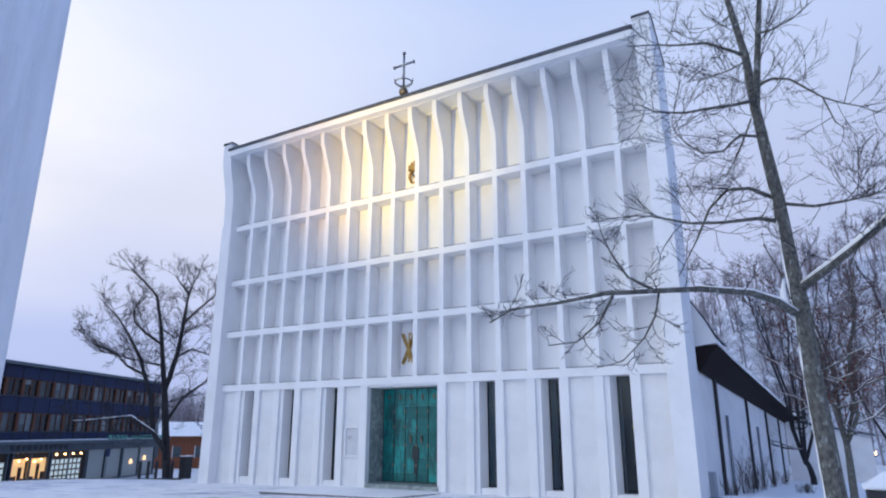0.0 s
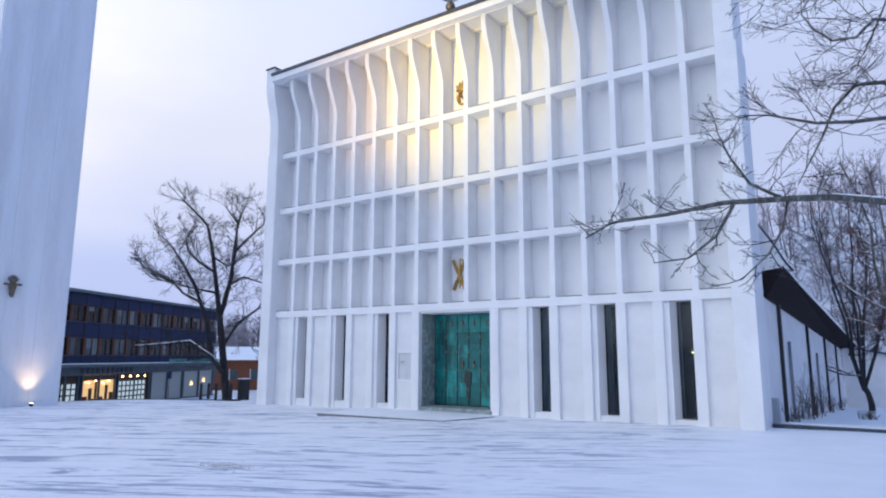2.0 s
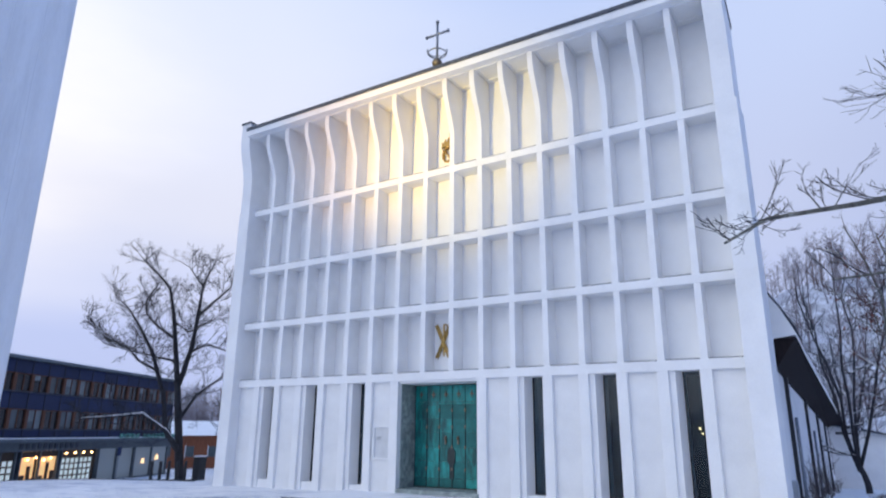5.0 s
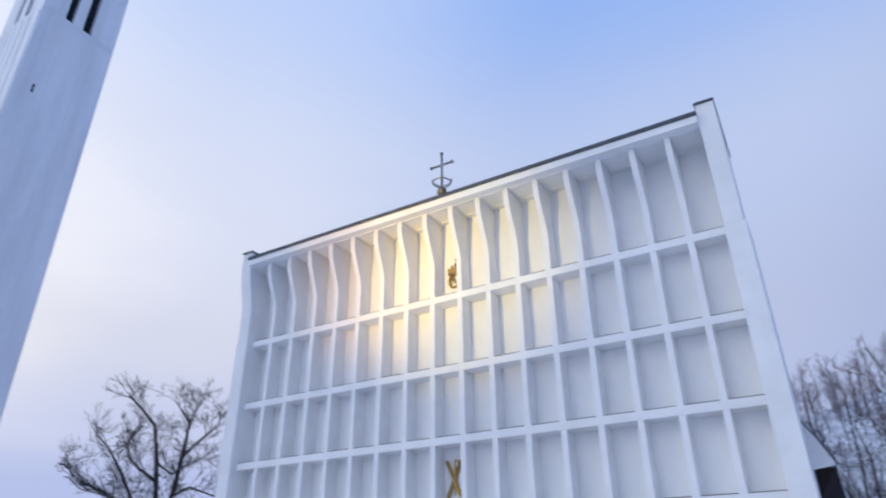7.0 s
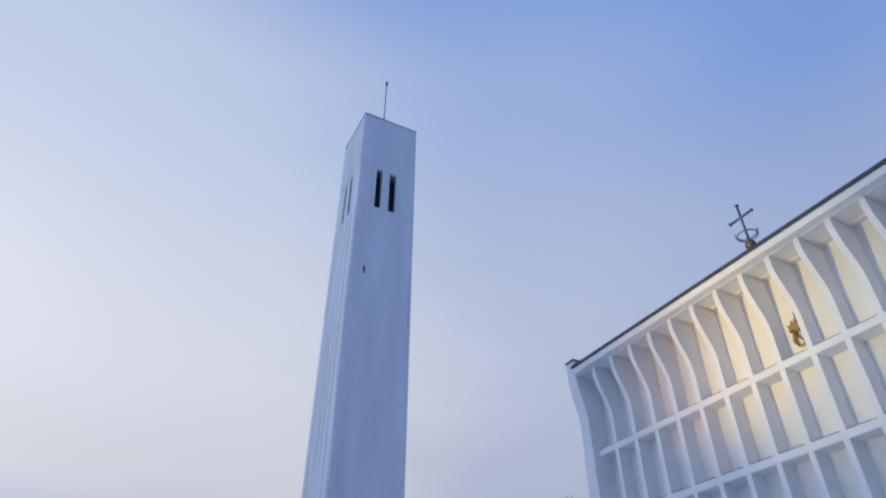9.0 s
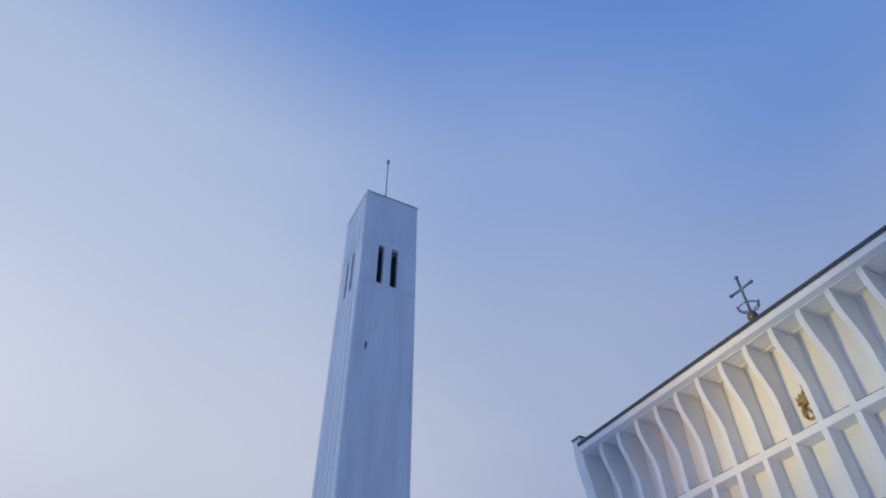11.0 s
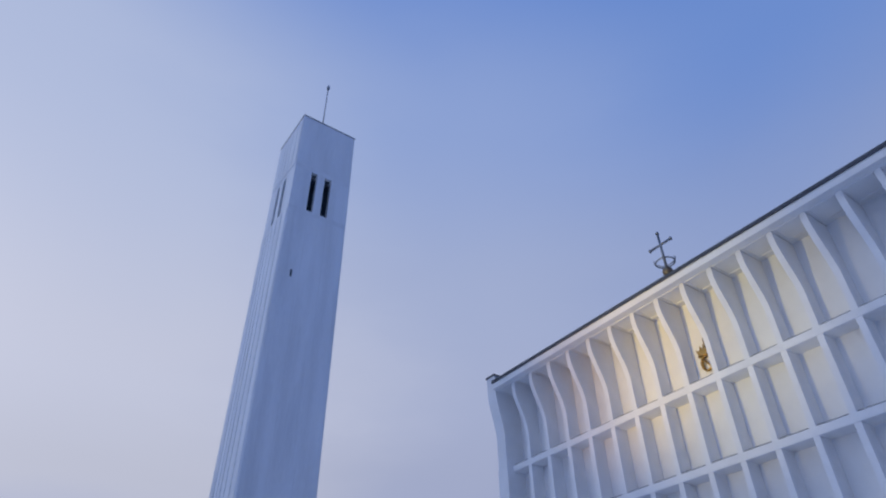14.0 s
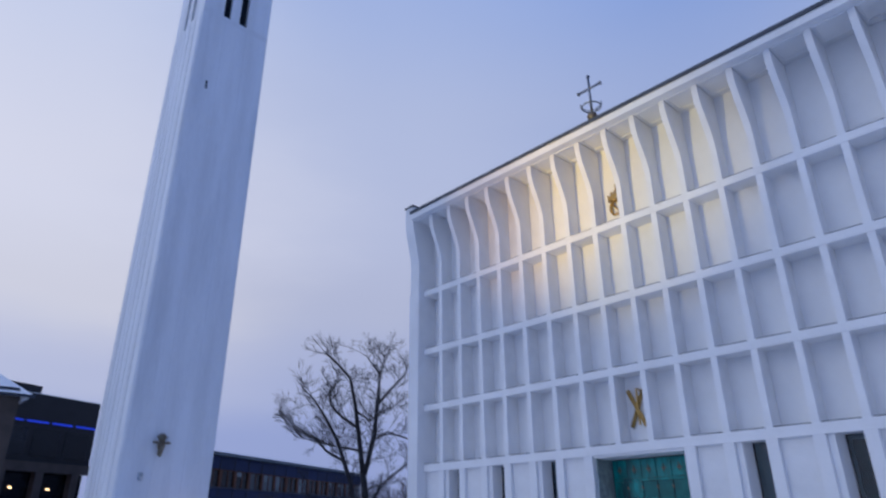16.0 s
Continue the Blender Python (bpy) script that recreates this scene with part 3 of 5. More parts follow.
# signs and cross
def build_monogram():
    m = thing("gilded_monogram", (0.04, 0.55, 11.42), "gilded crowned monogram mounted on the facade", "emblem")
    ring = [(0.20 * math.cos(a), 0, 0.27 + 0.26 * math.sin(a)) for a in np.linspace(-2.2, 3.7, 20)]
    rod(ring, 0.042, GOLD, "ring", m, 6)
    rod([(-0.10, -0.03, 0.46), (0.06, -0.04, 0.22), (0.20, -0.03, 0.02)], 0.036, GOLD, "slanting_stroke", m, 6)
    rod([(-0.02, -0.02, 0.52), (-0.14, -0.02, 0.26), (-0.12, -0.02, 0.05)], 0.03, GOLD, "curved_stroke", m, 6)
    bm = bmesh.new()
    prism(bm, [(-0.20, 0.60), (0.20, 0.60), (0.24, 0.86), (0.12, 0.74), (0.06, 0.95), (0.0, 0.76), (-0.08, 0.93), (-0.13, 0.74), (-0.25, 0.84)], -0.05, 0.02, axis="y")
    part("crown", bm, GOLD, m)
    rod([(0.10, -0.02, 0.85), (0.11, -0.02, 1.16)], 0.026, GOLD, "finial", m, 6)
    rod([(-0.22, -0.03, 0.57), (0.22, -0.03, 0.57)], 0.05, GOLD, "band", m, 6)


def build_chirho():
    m = thing("gilded_crossed_emblem", (-0.07, 0.56, 4.78), "dull gilded emblem of crossed bars", "emblem")
    for lean, y in ((25, 0.0), (-25, -0.045)):
        bm = bmesh.new()
        for o in (-0.034, 0.034):
            box(bm, o - 0.024, o + 0.024, -0.03, 0.03, -0.62, 0.62, bevel=0.008)
        b = part("crossed_bar", bm, GOLD, m)
        b.matrix_basis = pose(0, y, 0, 0, lean, 0)
    part("upright_bar", boxed(0.035, 0.085, -0.09, -0.05, -0.52, 0.58, bevel=0.008), GOLD, m)
    ring = [(0.10 + 0.10 * math.cos(a), -0.08, 0.44 + 0.13 * math.sin(a)) for a in np.linspace(-1.6, 1.6, 9)]
    rod(ring, 0.022, GOLD, "bow", m, 6)


def build_cross():
    c = thing("rooftop_cross", pose(0.10, -0.35, 14.50) @ Matrix.Diagonal((0.95, 0.95, 0.95, 1)), "weathered bronze cross on an orb with an openwork crown", "cross")
    bm = bmesh.new()
    bmesh.ops.create_uvsphere(bm, u_segments=16, v_segments=10, radius=0.20, matrix=Matrix.Translation((0, 0, 0.58)))
    part("orb", bm, BRONZE, c, smooth=True)
    rod([(0, 0, -0.1), (0, 0, 0.42)], 0.11, BRONZE, "foot", c, 10, taper=0.7)
    rod([(0, 0, 0.75), (0, 0, 2.42)], 0.048, STEEL, "upright", c, 8)
    rod([(-0.48, 0, 1.88), (0.48, 0, 1.88)], 0.048, STEEL, "crossbar", c, 8)
    for p, q in (((-0.48, 0, 1.88), (-0.53, 0, 1.88)), ((0.48, 0, 1.88), (0.53, 0, 1.88)), ((0, 0, 2.42), (0, 0, 2.48))):
        rod([p, q], 0.075, STEEL, "end_cap", c, 8)
    rod([(0.36 * math.cos(a), 0.36 * math.sin(a), 1.02) for a in np.linspace(0, math.tau, 25)], 0.028, STEEL, "crown_ring", c, 6)
    for k in range(4):
        a = math.tau * k / 4 + 0.5
        rod([(0.36 * math.cos(a), 0.36 * math.sin(a), 1.02), (0.18 * math.cos(a), 0.18 * math.sin(a), 0.90), (0, 0, 0.84)], 0.02, STEEL, "spoke", c, 5)
        rod([(0.36 * math.cos(a), 0.36 * math.sin(a), 1.02), (0.40 * math.cos(a), 0.40 * math.sin(a), 1.12), (0.38 * math.cos(a), 0.38 * math.sin(a), 1.22)], 0.032, STEEL, "crown_tip", c, 5, taper=0.6)


def build_notice():
    n = thing("notice_board", (-2.2, 0.10, 1.42), "white framed notice board on the church wall", "notice board")
    bm = bmesh.new()
    for b in ((-0.36, 0.36, 0.49, 0.55), (-0.36, 0.36, -0.55, -0.49), (-0.36, -0.30, -0.49, 0.49), (0.30, 0.36, -0.49, 0.49)):
        box(bm, b[0], b[1], -0.08, 0.0, b[2], b[3], bevel=0.006)
    part("frame", bm, WHITE, n)
    part("board", boxed(-0.30, 0.30, -0.02, 0.005, -0.49, 0.49), NOTICE, n)
    for z, w in ((0.16, 0.22), (0.10, 0.16)):
        part("printed_line", boxed(-0.22, -0.22 + w, -0.024, -0.02, z, z + 0.022), STEEL, n)


for build in (build_monogram, build_chirho, build_cross, build_notice):
    build()

# glowing bulbs added for the warm glints in two slit windows
il = thing("pendant_lamp", (3.0, 1.6, 0.80), "small warm glint behind a slit window, added as a glowing bulb", "lamp", "lamps inside the church")
bm = bmesh.new()
bmesh.ops.create_icosphere(bm, subdivisions=2, radius=0.045)
part("bulb", bm, WARMLAMP, il, "glowing warm bulb")
rod([(0, 0, 0.04), (0, 0, 2.6)], 0.012, BLACK, "cord", il, 6)
il = thing("pendant_lamp", (7.82, 1.76, 1.88), "small warm glint behind a slit window, added as a glowing bulb", "lamp", "lamps inside the church")
bm = bmesh.new()
bmesh.ops.create_icosphere(bm, subdivisions=2, radius=0.036, matrix=Matrix.Translation((-0.03, 0, 0.06)))
bmesh.ops.create_icosphere(bm, subdivisions=2, radius=0.030, matrix=Matrix.Translation((0.03, 0, -0.08)))
part("bulb", bm, WARMLAMP, il, "glowing warm bulb")
rod([(0, 0, 0.1), (0, 0, 1.6)], 0.012, BLACK, "cord", il, 6)


def grit_patch(at, spread, count, seed):
    rng = random.Random(seed)
    v, f = [], []
    for _ in range(count):
        x, y = at[0] + rng.gauss(0, spread[0]), at[1] + rng.gauss(0, spread[1])
        z, r, a = land(x, y), rng.uniform(0.008, 0.035), rng.uniform(0, math.tau)
        n = len(v)
        v += [(x + r * math.cos(a + k * math.tau / 5) * 1.4, y + r * math.sin(a + k * math.tau / 5), z + 0.001) for k in range(5)] + [(x, y, z + r * 0.35)]
        f += [(n + k, n + (k + 1) % 5, n + 5) for k in range(5)]
    tagged(new("grit", raw("grit", v, f, GRIT, smooth=False)), "brown grit scattered on the trodden snow", "grit", kind="stuff")


grit_patch((3.3, -12.0), (0.36, 0.14), 420, 9)

# entrance step
step = tagged(part("entrance_step", prism(bmesh.new(), [(-3.6, -2.95), (1.35, -2.55), (1.9, -0.40), (1.9, 0.6), (-3.6, 0.6)], -0.5, -0.150, axis="z"), SNOW), "low snow-covered stone step before the door", "step")
step_edge = tagged(part("step_edge", prism(bmesh.new(), [(-3.64, -3.0), (1.38, -2.59), (1.95, -0.42), (1.9, -0.40), (1.35, -2.55), (-3.6, -2.95)], -0.5, -0.162, axis="z"), SLIT), "dark exposed edge of a snowy step", "step edge")
kerb = tagged(part("kerb", boxed(10.02, 60, 0.75, 0.93, -0.6, 0.0, bevel=0.015), FLASH), "dark wet kerb edging a snowy lawn", "kerb", kind="structure")
lawn = tagged(part("lawn_snow", boxed(10.32, 60, 0.90, 1.6, -0.6, 0.015, bevel=0.04), SNOW), "thick snow along a kerb", "snow", kind="structure")


# ---- bell tower ----
def build_tower():
    t = thing("bell_tower", (-20.095, -6.635, 0), "tall square whitewashed bell tower with slit openings", "tower")
    h = 1.935
    part("shaft", boxed(-h, h, -h, h, -2.0, 27.9, bevel=0.02), TOWERM, t)
    part("top_block", boxed(-h, h, -h, h, 31.15, 35.94, bevel=0.03), TOWERM, t)
    # belfry: piers left between the slits on each face
    cuts = [(-0.795, -0.375), (0.135, 0.615)]
    d = 0.35
    # core and louvres get the same dark colour in place of real shade
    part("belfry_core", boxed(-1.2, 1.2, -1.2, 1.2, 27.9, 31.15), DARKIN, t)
    for turn in range(4):
        bm = bmesh.new()
        for a, b in ((-h, cuts[0][0]), (cuts[0][1], cuts[1][0]), (cuts[1][1], h - d)):
            box(bm, a, b, -h, -h + d, 27.9, 31.15)
        p = part("belfry_wall", bm, TOWERM, t)
        p.matrix_basis = pose(0, 0, 0, 0, 0, 90 * turn)
        for a, b in cuts:
            bm = bmesh.new()
            for z in np.arange(28.1, 31.1, 0.32):
                prism(bm, [(-h + 0.20, z), (-h + 0.32, z + 0.16), (-h + 0.30, z + 0.18), (-h + 0.18, z + 0.02)], a, b)
            p = part("louvre", bm, DARKIN, t, "louvres in a belfry slit, coloured dark as shade")
            p.matrix_basis = pose(0, 0, 0, 0, 0, 90 * turn)
    # board-marked facing strips
    for turn, edges, proud in ((0, (-1.90, -1.20, -0.72, -0.22, 0.40, 1.15, 1.90), 0.045), (90, (-1.91, -0.62, 0.66, 1.91), 0.012)):
        for a, b in zip(edges[:-1], edges[1:]):
            gap = 0.05 if turn == 0 else 0.022
            for z0, z1 in ((-0.6, 27.55), (31.5, 35.7)):
                s = part("facing_strip", boxed(a + gap, b - gap, -h - proud, -h + 0.01, z0, z1, bevel=0.006), TOWERM, t)
                s.matrix_basis = pose(0, 0, 0, 0, 0, turn)
    part("roof_cap", boxed(-h - 0.03, h + 0.03, -h - 0.03, h + 0.03, 35.94, 36.0), STEEL, t)
    rod([(0.1, 0.1, 36.0), (0.1, 0.1, 39.0), (0.1, 0.1, 42.3)], 0.055, STEEL, "lightning_rod", t, 6, taper=0.6)
    bm = bmesh.new()
    bmesh.ops.create_icosphere(bm, subdivisions=2, radius=0.14, matrix=Matrix.Translation((0.1, 0.1, 42.3)) @ Matrix.Diagonal((0.9, 0.9, 2.2, 1)))
    part("rod_finial", bm, STEEL, t)
    part("weep_hole", boxed(h - 0.02, h + 0.016, -1.16, -1.05, 22.75, 23.25), DARKIN, t, "small dark opening")


build_tower()


def build_lantern():
    l = thing("wall_lantern", (-18.135, -7.12, 4.2), "weathered bronze lantern fixed to the tower wall", "lantern")
    bm = bmesh.new()
    bmesh.ops.create_cone(bm, segments=8, radius1=0.06, radius2=0.17, depth=0.50, cap_ends=True, matrix=Matrix.Translation((0.16, 0, 0.27)))
    part("body", bm, BRONZE, l)
    part("crossbar", boxed(0.08, 0.24, -0.34, 0.34, 0.54, 0.62, bevel=0.015), BRONZE, l)
    for k in range(7):
        a = (k - 3) * 0.30
        rod([(0.16, 0, 0.58), (0.16, 0.28 * math.sin(a), 0.62 + 0.36 * math.cos(a))], 0.065, BRONZE, "leaf", l, 5, taper=0.35)
    part("bracket", boxed(-0.03, 0.12, -0.05, 0.05, 0.10, 0.62), BRONZE, l)
    s = thing("wall_lamp", (-18.135, -7.72, 3.42), "small grey lamp box fixed to the tower", "lamp")
    part("housing", boxed(-0.03, 0.12, -0.07, 0.07, -0.15, 0.15, bevel=0.02), PLINTH, s)
    part("lens", boxed(0.121, 0.13, -0.05, 0.05, -0.12, 0.0), NOTICE, s)


build_lantern()


def build_uplight(at, aim, label):
    u = thing("ground_floodlight", at, label, "floodlight", "floodlights at the tower")
    bm = bmesh.new()
    bmesh.ops.create_cone(bm, segments=14, radius1=0.07, radius2=0.09, depth=0.12, cap_ends=True, matrix=Matrix.Translation((0, 0, 0.05)))
    part("housing", bm, BLACK, u)
    bm = bmesh.new()
    bmesh.ops.create_circle(bm, cap_ends=True, segments=14, radius=0.08, matrix=Matrix.Translation((0, 0, 0.116)))
    part("lens", bm, SPILL, u, "glowing warm lens")
    part("stake", boxed(-0.02, 0.02, -0.02, 0.02, -0.4, 0.03), BLACK, u)
    lamp = new("floodlight_beam", bpy.data.lights.new("floodlight_beam", "SPOT"))
    lamp.data.energy, lamp.data.color = 140, (1.0, 0.64, 0.32)
    lamp.data.spot_size, lamp.data.spot_blend, lamp.data.shadow_soft_size = radians(76), 1.0, 0.05
    lamp.matrix_world = look((at[0], at[1], at[2] + 0.16), aim)


build_uplight((-17.72, -6.0, land(-17.72, -6) + 0.02), (-18.02, -6.03, 3), "small ground floodlight glowing warm at the tower foot")
build_uplight((-20.2, -8.92, land(-20.2, -8.92) + 0.02), (-20.2, -8.62, 3), "small ground floodlight glowing warm at the tower foot")


# ---- trees ----
class Tree:
    def __init__(self, seed):
        self.rng = random.Random(seed)
        self.tv, self.tf, self.wv, self.wf, self.sv, self.sf = [], [], [], [], [], []

    def stem(self, pts, r0, r1, sides=7, twig=False, snow=0.0):
        n = len(pts)
        radii = [r0 + (r1 - r0) * k / (n - 1) for k in range(n)]
        tube(self.wv if twig else self.tv, self.wf if twig else self.tf, pts, radii, sides)
        if snow:
            up = [Vector(p) + Vector((0, 0, r * 0.62 + 0.004)) for p, r in zip(pts, radii)]
            tube(self.sv, self.sf, up, [r * snow + 0.004 for r in radii], 6)

    def twigs(self, p, d, length, r, depth, bend_up=0.25, kids=3):
        """A curving shoot that turns upward, with side shoots left and right in turn."""
        rng = self.rng
        n = 5 if depth > 1 else 4 if depth else 3
        pts, q = [Vector(p)], Vector(d).normalized()
        curl = Vector((rng.gauss(0, 0.10), rng.gauss(0, 0.10), rng.gauss(0, 0.06) + bend_up * 0.42))
        steps = [q.copy()]
        for _ in range(n):
            q = (q + curl * rng.uniform(0.5, 1.5) + Vector((rng.gauss(0, 0.07), rng.gauss(0, 0.07), rng.gauss(0, 0.05)))).normalized()
            pts.append(pts[-1] + q * (length / n))
            steps.append(q.copy())
        self.stem(pts, r, max(r * 0.4, 0.0014), 3 if r < 0.008 else 4 if r < 0.014 else 5, twig=r < 0.02)
        if depth <= 0:
            return
        flat = steps[0].cross(Vector((rng.gauss(0, 0.5), rng.gauss(0, 0.5), 1.0)))
        flat = flat.normalized() if flat.length > 1e-3 else Vector((1, 0, 0))
        for k in range(kids):
            u = (0.22 + 0.74 * (k + rng.uniform(0.1, 0.9)) / kids) * n
            i = min(n - 1, int(u))
            at = pts[i].lerp(pts[i + 1], u - i)
            side = flat * (1 if k % 2 else -1) + Vector((rng.gauss(0, 0.3), rng.gauss(0, 0.3), rng.gauss(0, 0.3) + 0.1))
            self.twigs(at, steps[i] * 0.85 + side * rng.uniform(0.5, 0.9), length * rng.uniform(0.40, 0.66) * (1.15 - 0.5 * u / n), r * 0.62, depth - 1, bend_up, kids)

    def dress(self, pts, r, count, length, depth=2, kids=3, start=0.2, bend_up=0.25, shrink=0.0):
        """Side shoots along a limb."""
        rng = self.rng
        pts = [Vector(p) for p in pts]
        n = len(pts) - 1
        for k in range(count):
            u = (start + (1 - start) * (k + rng.random()) / count) * n
            i = min(n - 1, int(u))
            at = pts[i].lerp(pts[i + 1], u - i)
            ahead = (pts[i + 1] - pts[i]).normalized()
            side = Vector((rng.gauss(0, 1), rng.gauss(0, 1), rng.gauss(0, 0.8) + 0.3)).normalized()
            self.twigs(at, ahead * 0.6 + side * 0.8, length * rng.uniform(0.5, 1.15) * (1 - shrink * u / n), r * rng.uniform(0.6, 1.0), depth, bend_up, kids)

    def finish(self, owner, bark, twig):
        part("trunk", raw("trunk", self.tv, self.tf, bark), bark, owner)
        if self.wv:
            ob = part("twig_spray", raw("twig_spray", self.wv, self.wf, twig), twig, owner, "many thin bare twigs")
            ob["kind"] = "stuff"
        if self.sv:
            part("snow", raw("snow", self.sv, self.sf, SNOW), SNOW, owner, "snow lying along the limbs")


def near_tree():
    t = Tree(11)
    o = thing("bare_tree", (0, 0, 0), "slender bare tree with lichened bark and snowy limbs", "tree")
    trunk = [(13.42, -13.08, -0.35), (13.39, -13.08, 0.3), (13.35, -13.08, 1.32), (13.315, -13.08, 2.3), (13.31, -13.08, 2.88), (13.28, -13.08, 3.28), (13.25, -13.08, 3.95), (13.2, -13.09, 4.55), (13.17, -13.04, 4.95)]
    t.stem(trunk, 0.096, 0.046, 12)
    for k in range(60):
        z = t.rng.uniform(-0.2, 4.0)
        i = max(n for n in range(7) if trunk[n][2] <= z)
        p = Vector(trunk[i]).lerp(Vector(trunk[i + 1]), (z - trunk[i][2]) / (trunk[i + 1][2] - trunk[i][2]))
        r = 0.096 - 0.009 * (z + 0.35)
        a = math.pi + t.rng.gauss(0.28, 0.20)
        p += Vector((math.cos(a) * r * 0.97, math.sin(a) * r * 0.97, 0))
        h = t.rng.uniform(0.04, 0.20)
        tube(t.sv, t.sf, [p - Vector((0, 0, h)), p - Vector((0, 0, h * 0.3)), p + Vector((0, 0, h * 0.5)), p + Vector((0, 0, h))], [0.003, t.rng.uniform(0.006, 0.013), t.rng.uniform(0.005, 0.011), 0.003], 6)
    left = [(13.17, -13.04, 4.90), (13.14, -12.89, 5.62), (13.03, -12.69, 6.49), (12.96, -12.6, 7.3), (12.98, -12.55, 8.2)]
    right = [(13.17, -13.04, 4.90), (13.24, -13.08, 5.35), (13.35, -13.08, 6.11), (13.40, -13.05, 7.0), (13.36, -13.1, 7.8)]
    t.stem(left, 0.048, 0.012, 8)
    t.stem(right, 0.040, 0.010, 8)
    low = [(13.29, -13.08, 2.80), (13.14, -13.4, 2.90), (12.97, -13.7, 2.94), (12.65, -14.24, 2.91), (12.39, -14.69, 2.84), (12.05, -14.88, 2.82), (11.71, -15.0, 2.76), (11.34, -15.04, 2.74), (11.14, -15.03, 2.65)]
    t.stem(low, 0.034, 0.006, 8)
    tube(t.sv, t.sf, [Vector(p) + Vector((0, 0, 0.024)) for p in low[:4]], [0.030, 0.024, 0.018, 0.006], 6)
    tube(t.sv, t.sf, [Vector((13.20, -13.12, 2.86)), Vector((13.18, -13.15, 3.0)), Vector((13.2, -13.12, 3.15))], [0.028, 0.030, 0.010], 7)
    rlimb = [(13.32, -13.08, 3.05), (13.59, -13.38, 3.17), (13.76, -13.59, 3.25), (13.99, -13.8, 3.38), (14.5, -14.0, 3.62), (15.0, -14.1, 3.8)]
    t.stem(rlimb, 0.040, 0.012, 8)
    tube(t.sv, t.sf, [Vector(p) + Vector((0, 0, 0.030)) for p in rlimb], [0.030, 0.034, 0.032, 0.030, 0.022, 0.012], 7)
    b2 = [(13.21, -13.09, 3.72), (13.07, -13.29, 3.71), (12.81, -13.62, 3.62), (12.56, -13.85, 3.59), (12.28, -14.11, 3.63), (12.10, -14.32, 3.60)]
    b3 = [(13.25, -13.08, 3.93), (13.03, -13.19, 4.05), (12.84, -13.31, 4.03), (12.68, -13.43, 3.83), (12.57, -13.54, 3.54), (12.39, -13.68, 3.16)]
    b4 = [(13.18, -13.06, 5.01), (13.01, -13.35, 4.87), (12.83, -13.64, 4.75), (12.62, -13.92, 4.63), (12.43, -14.21, 4.56), (12.35, -14.5, 4.52)]
    b5 = [(13.11, -13.0, 5.59), (13.0, -13.3, 5.52), (12.85, -13.6, 5.47), (12.63, -13.9, 5.35), (12.43, -14.2, 5.25), (12.3, -14.5, 5.11)]
    b6 = [(13.25, -13.08, 3.89), (13.54, -12.98, 3.84), (13.78, -12.79, 3.9), (14.04, -12.7, 3.95), (14.35, -12.6, 4.12)]
    b7 = [(13.23, -13.06, 5.17), (13.35, -13.02, 5.22), (13.5, -12.97, 5.2), (13.65, -12.93, 5.06), (13.76, -12.89, 4.96), (13.83, -12.84, 4.7), (13.92, -12.8, 4.6)]
    b8 = [(13.18, -13.08, 4.6), (13.02, -13.24, 4.59), (12.95, -13.4, 4.47), (12.88, -13.56, 4.33), (12.72, -13.72, 4.28), (12.61, -13.88, 4.34), (12.55, -14.04, 4.4), (12.56, -14.2, 4.4)]
    b9 = [(13.18, -13.05, 5.48), (13.0, -13.37, 5.24), (12.85, -13.68, 5.05), (12.69, -14.0, 4.89)]
    b10 = [(13.12, -13.06, 4.82), (13.05, -13.12, 4.63), (12.93, -13.18, 4.36), (12.87, -13.24, 4.23), (12.98, -13.3, 4.02)]
    b11 = [(13.76, -12.89, 4.96), (13.91, -12.8, 4.9), (14.05, -12.75, 4.85), (14.2, -12.7, 4.76)]
    b12 = [(13.26, -13.0, 5.77), (13.42, -12.93, 5.82), (13.61, -12.87, 5.91), (13.78, -12.8, 6.07)]
    s1 = [(12.39, -14.69, 2.84), (12.2, -14.74, 2.96), (12.09, -14.77, 3.16), (12.02, -14.79, 3.36)]
    s2 = [(12.11, -14.87, 2.80), (12.0, -14.9, 2.6), (11.8, -14.86, 2.47), (11.56, -14.84, 2.46)]
    s3 = [(12.41, -14.67, 2.83), (12.37, -14.7, 2.64), (12.28, -14.72, 2.48), (12.09, -14.67, 2.32)]
    for pts, r in ((b2, 0.024), (b3, 0.022), (b4, 0.022), (b5, 0.018), (b6, 0.018), (b7, 0.016), (b8, 0.015), (b9, 0.010), (b10, 0.009), (b11, 0.009), (b12, 0.012), (s1, 0.013), (s2, 0.012), (s3, 0.012)):
        t.stem(pts, r, 0.004, 6, snow=0.0)
        near = pts in (s1, s2, s3)
        run = sum((Vector(b) - Vector(a)).length for a, b in zip(pts, pts[1:]))
        t.dress(pts, 0.0052, 8 if near else int(3 + 9 * run), 0.28 if near else 0.50, 2, 4, 0.15, 0.13)
    t.dress(low, 0.0048, 18, 0.34, 2, 4, 0.25)
    t.dress(low[-3:], 0.004, 7, 0.19, 2, 3, 0.1)
    t.dress(rlimb, 0.007, 16, 0.62, 2, 6, 0.25)
    t.dress(b6[1:], 0.006, 12, 0.60, 2, 6, 0.3, 0.3)
    t.dress(left, 0.0070, 18, 0.75, 2, 5, 0.05)
    t.dress(right, 0.0070, 16, 0.75, 2, 5, 0.05)
    t.dress(trunk[4:], 0.006, 7, 0.5, 2, 4, 0.1)
    t.finish(o, BARK, TWIG)
    return o


near_tree()


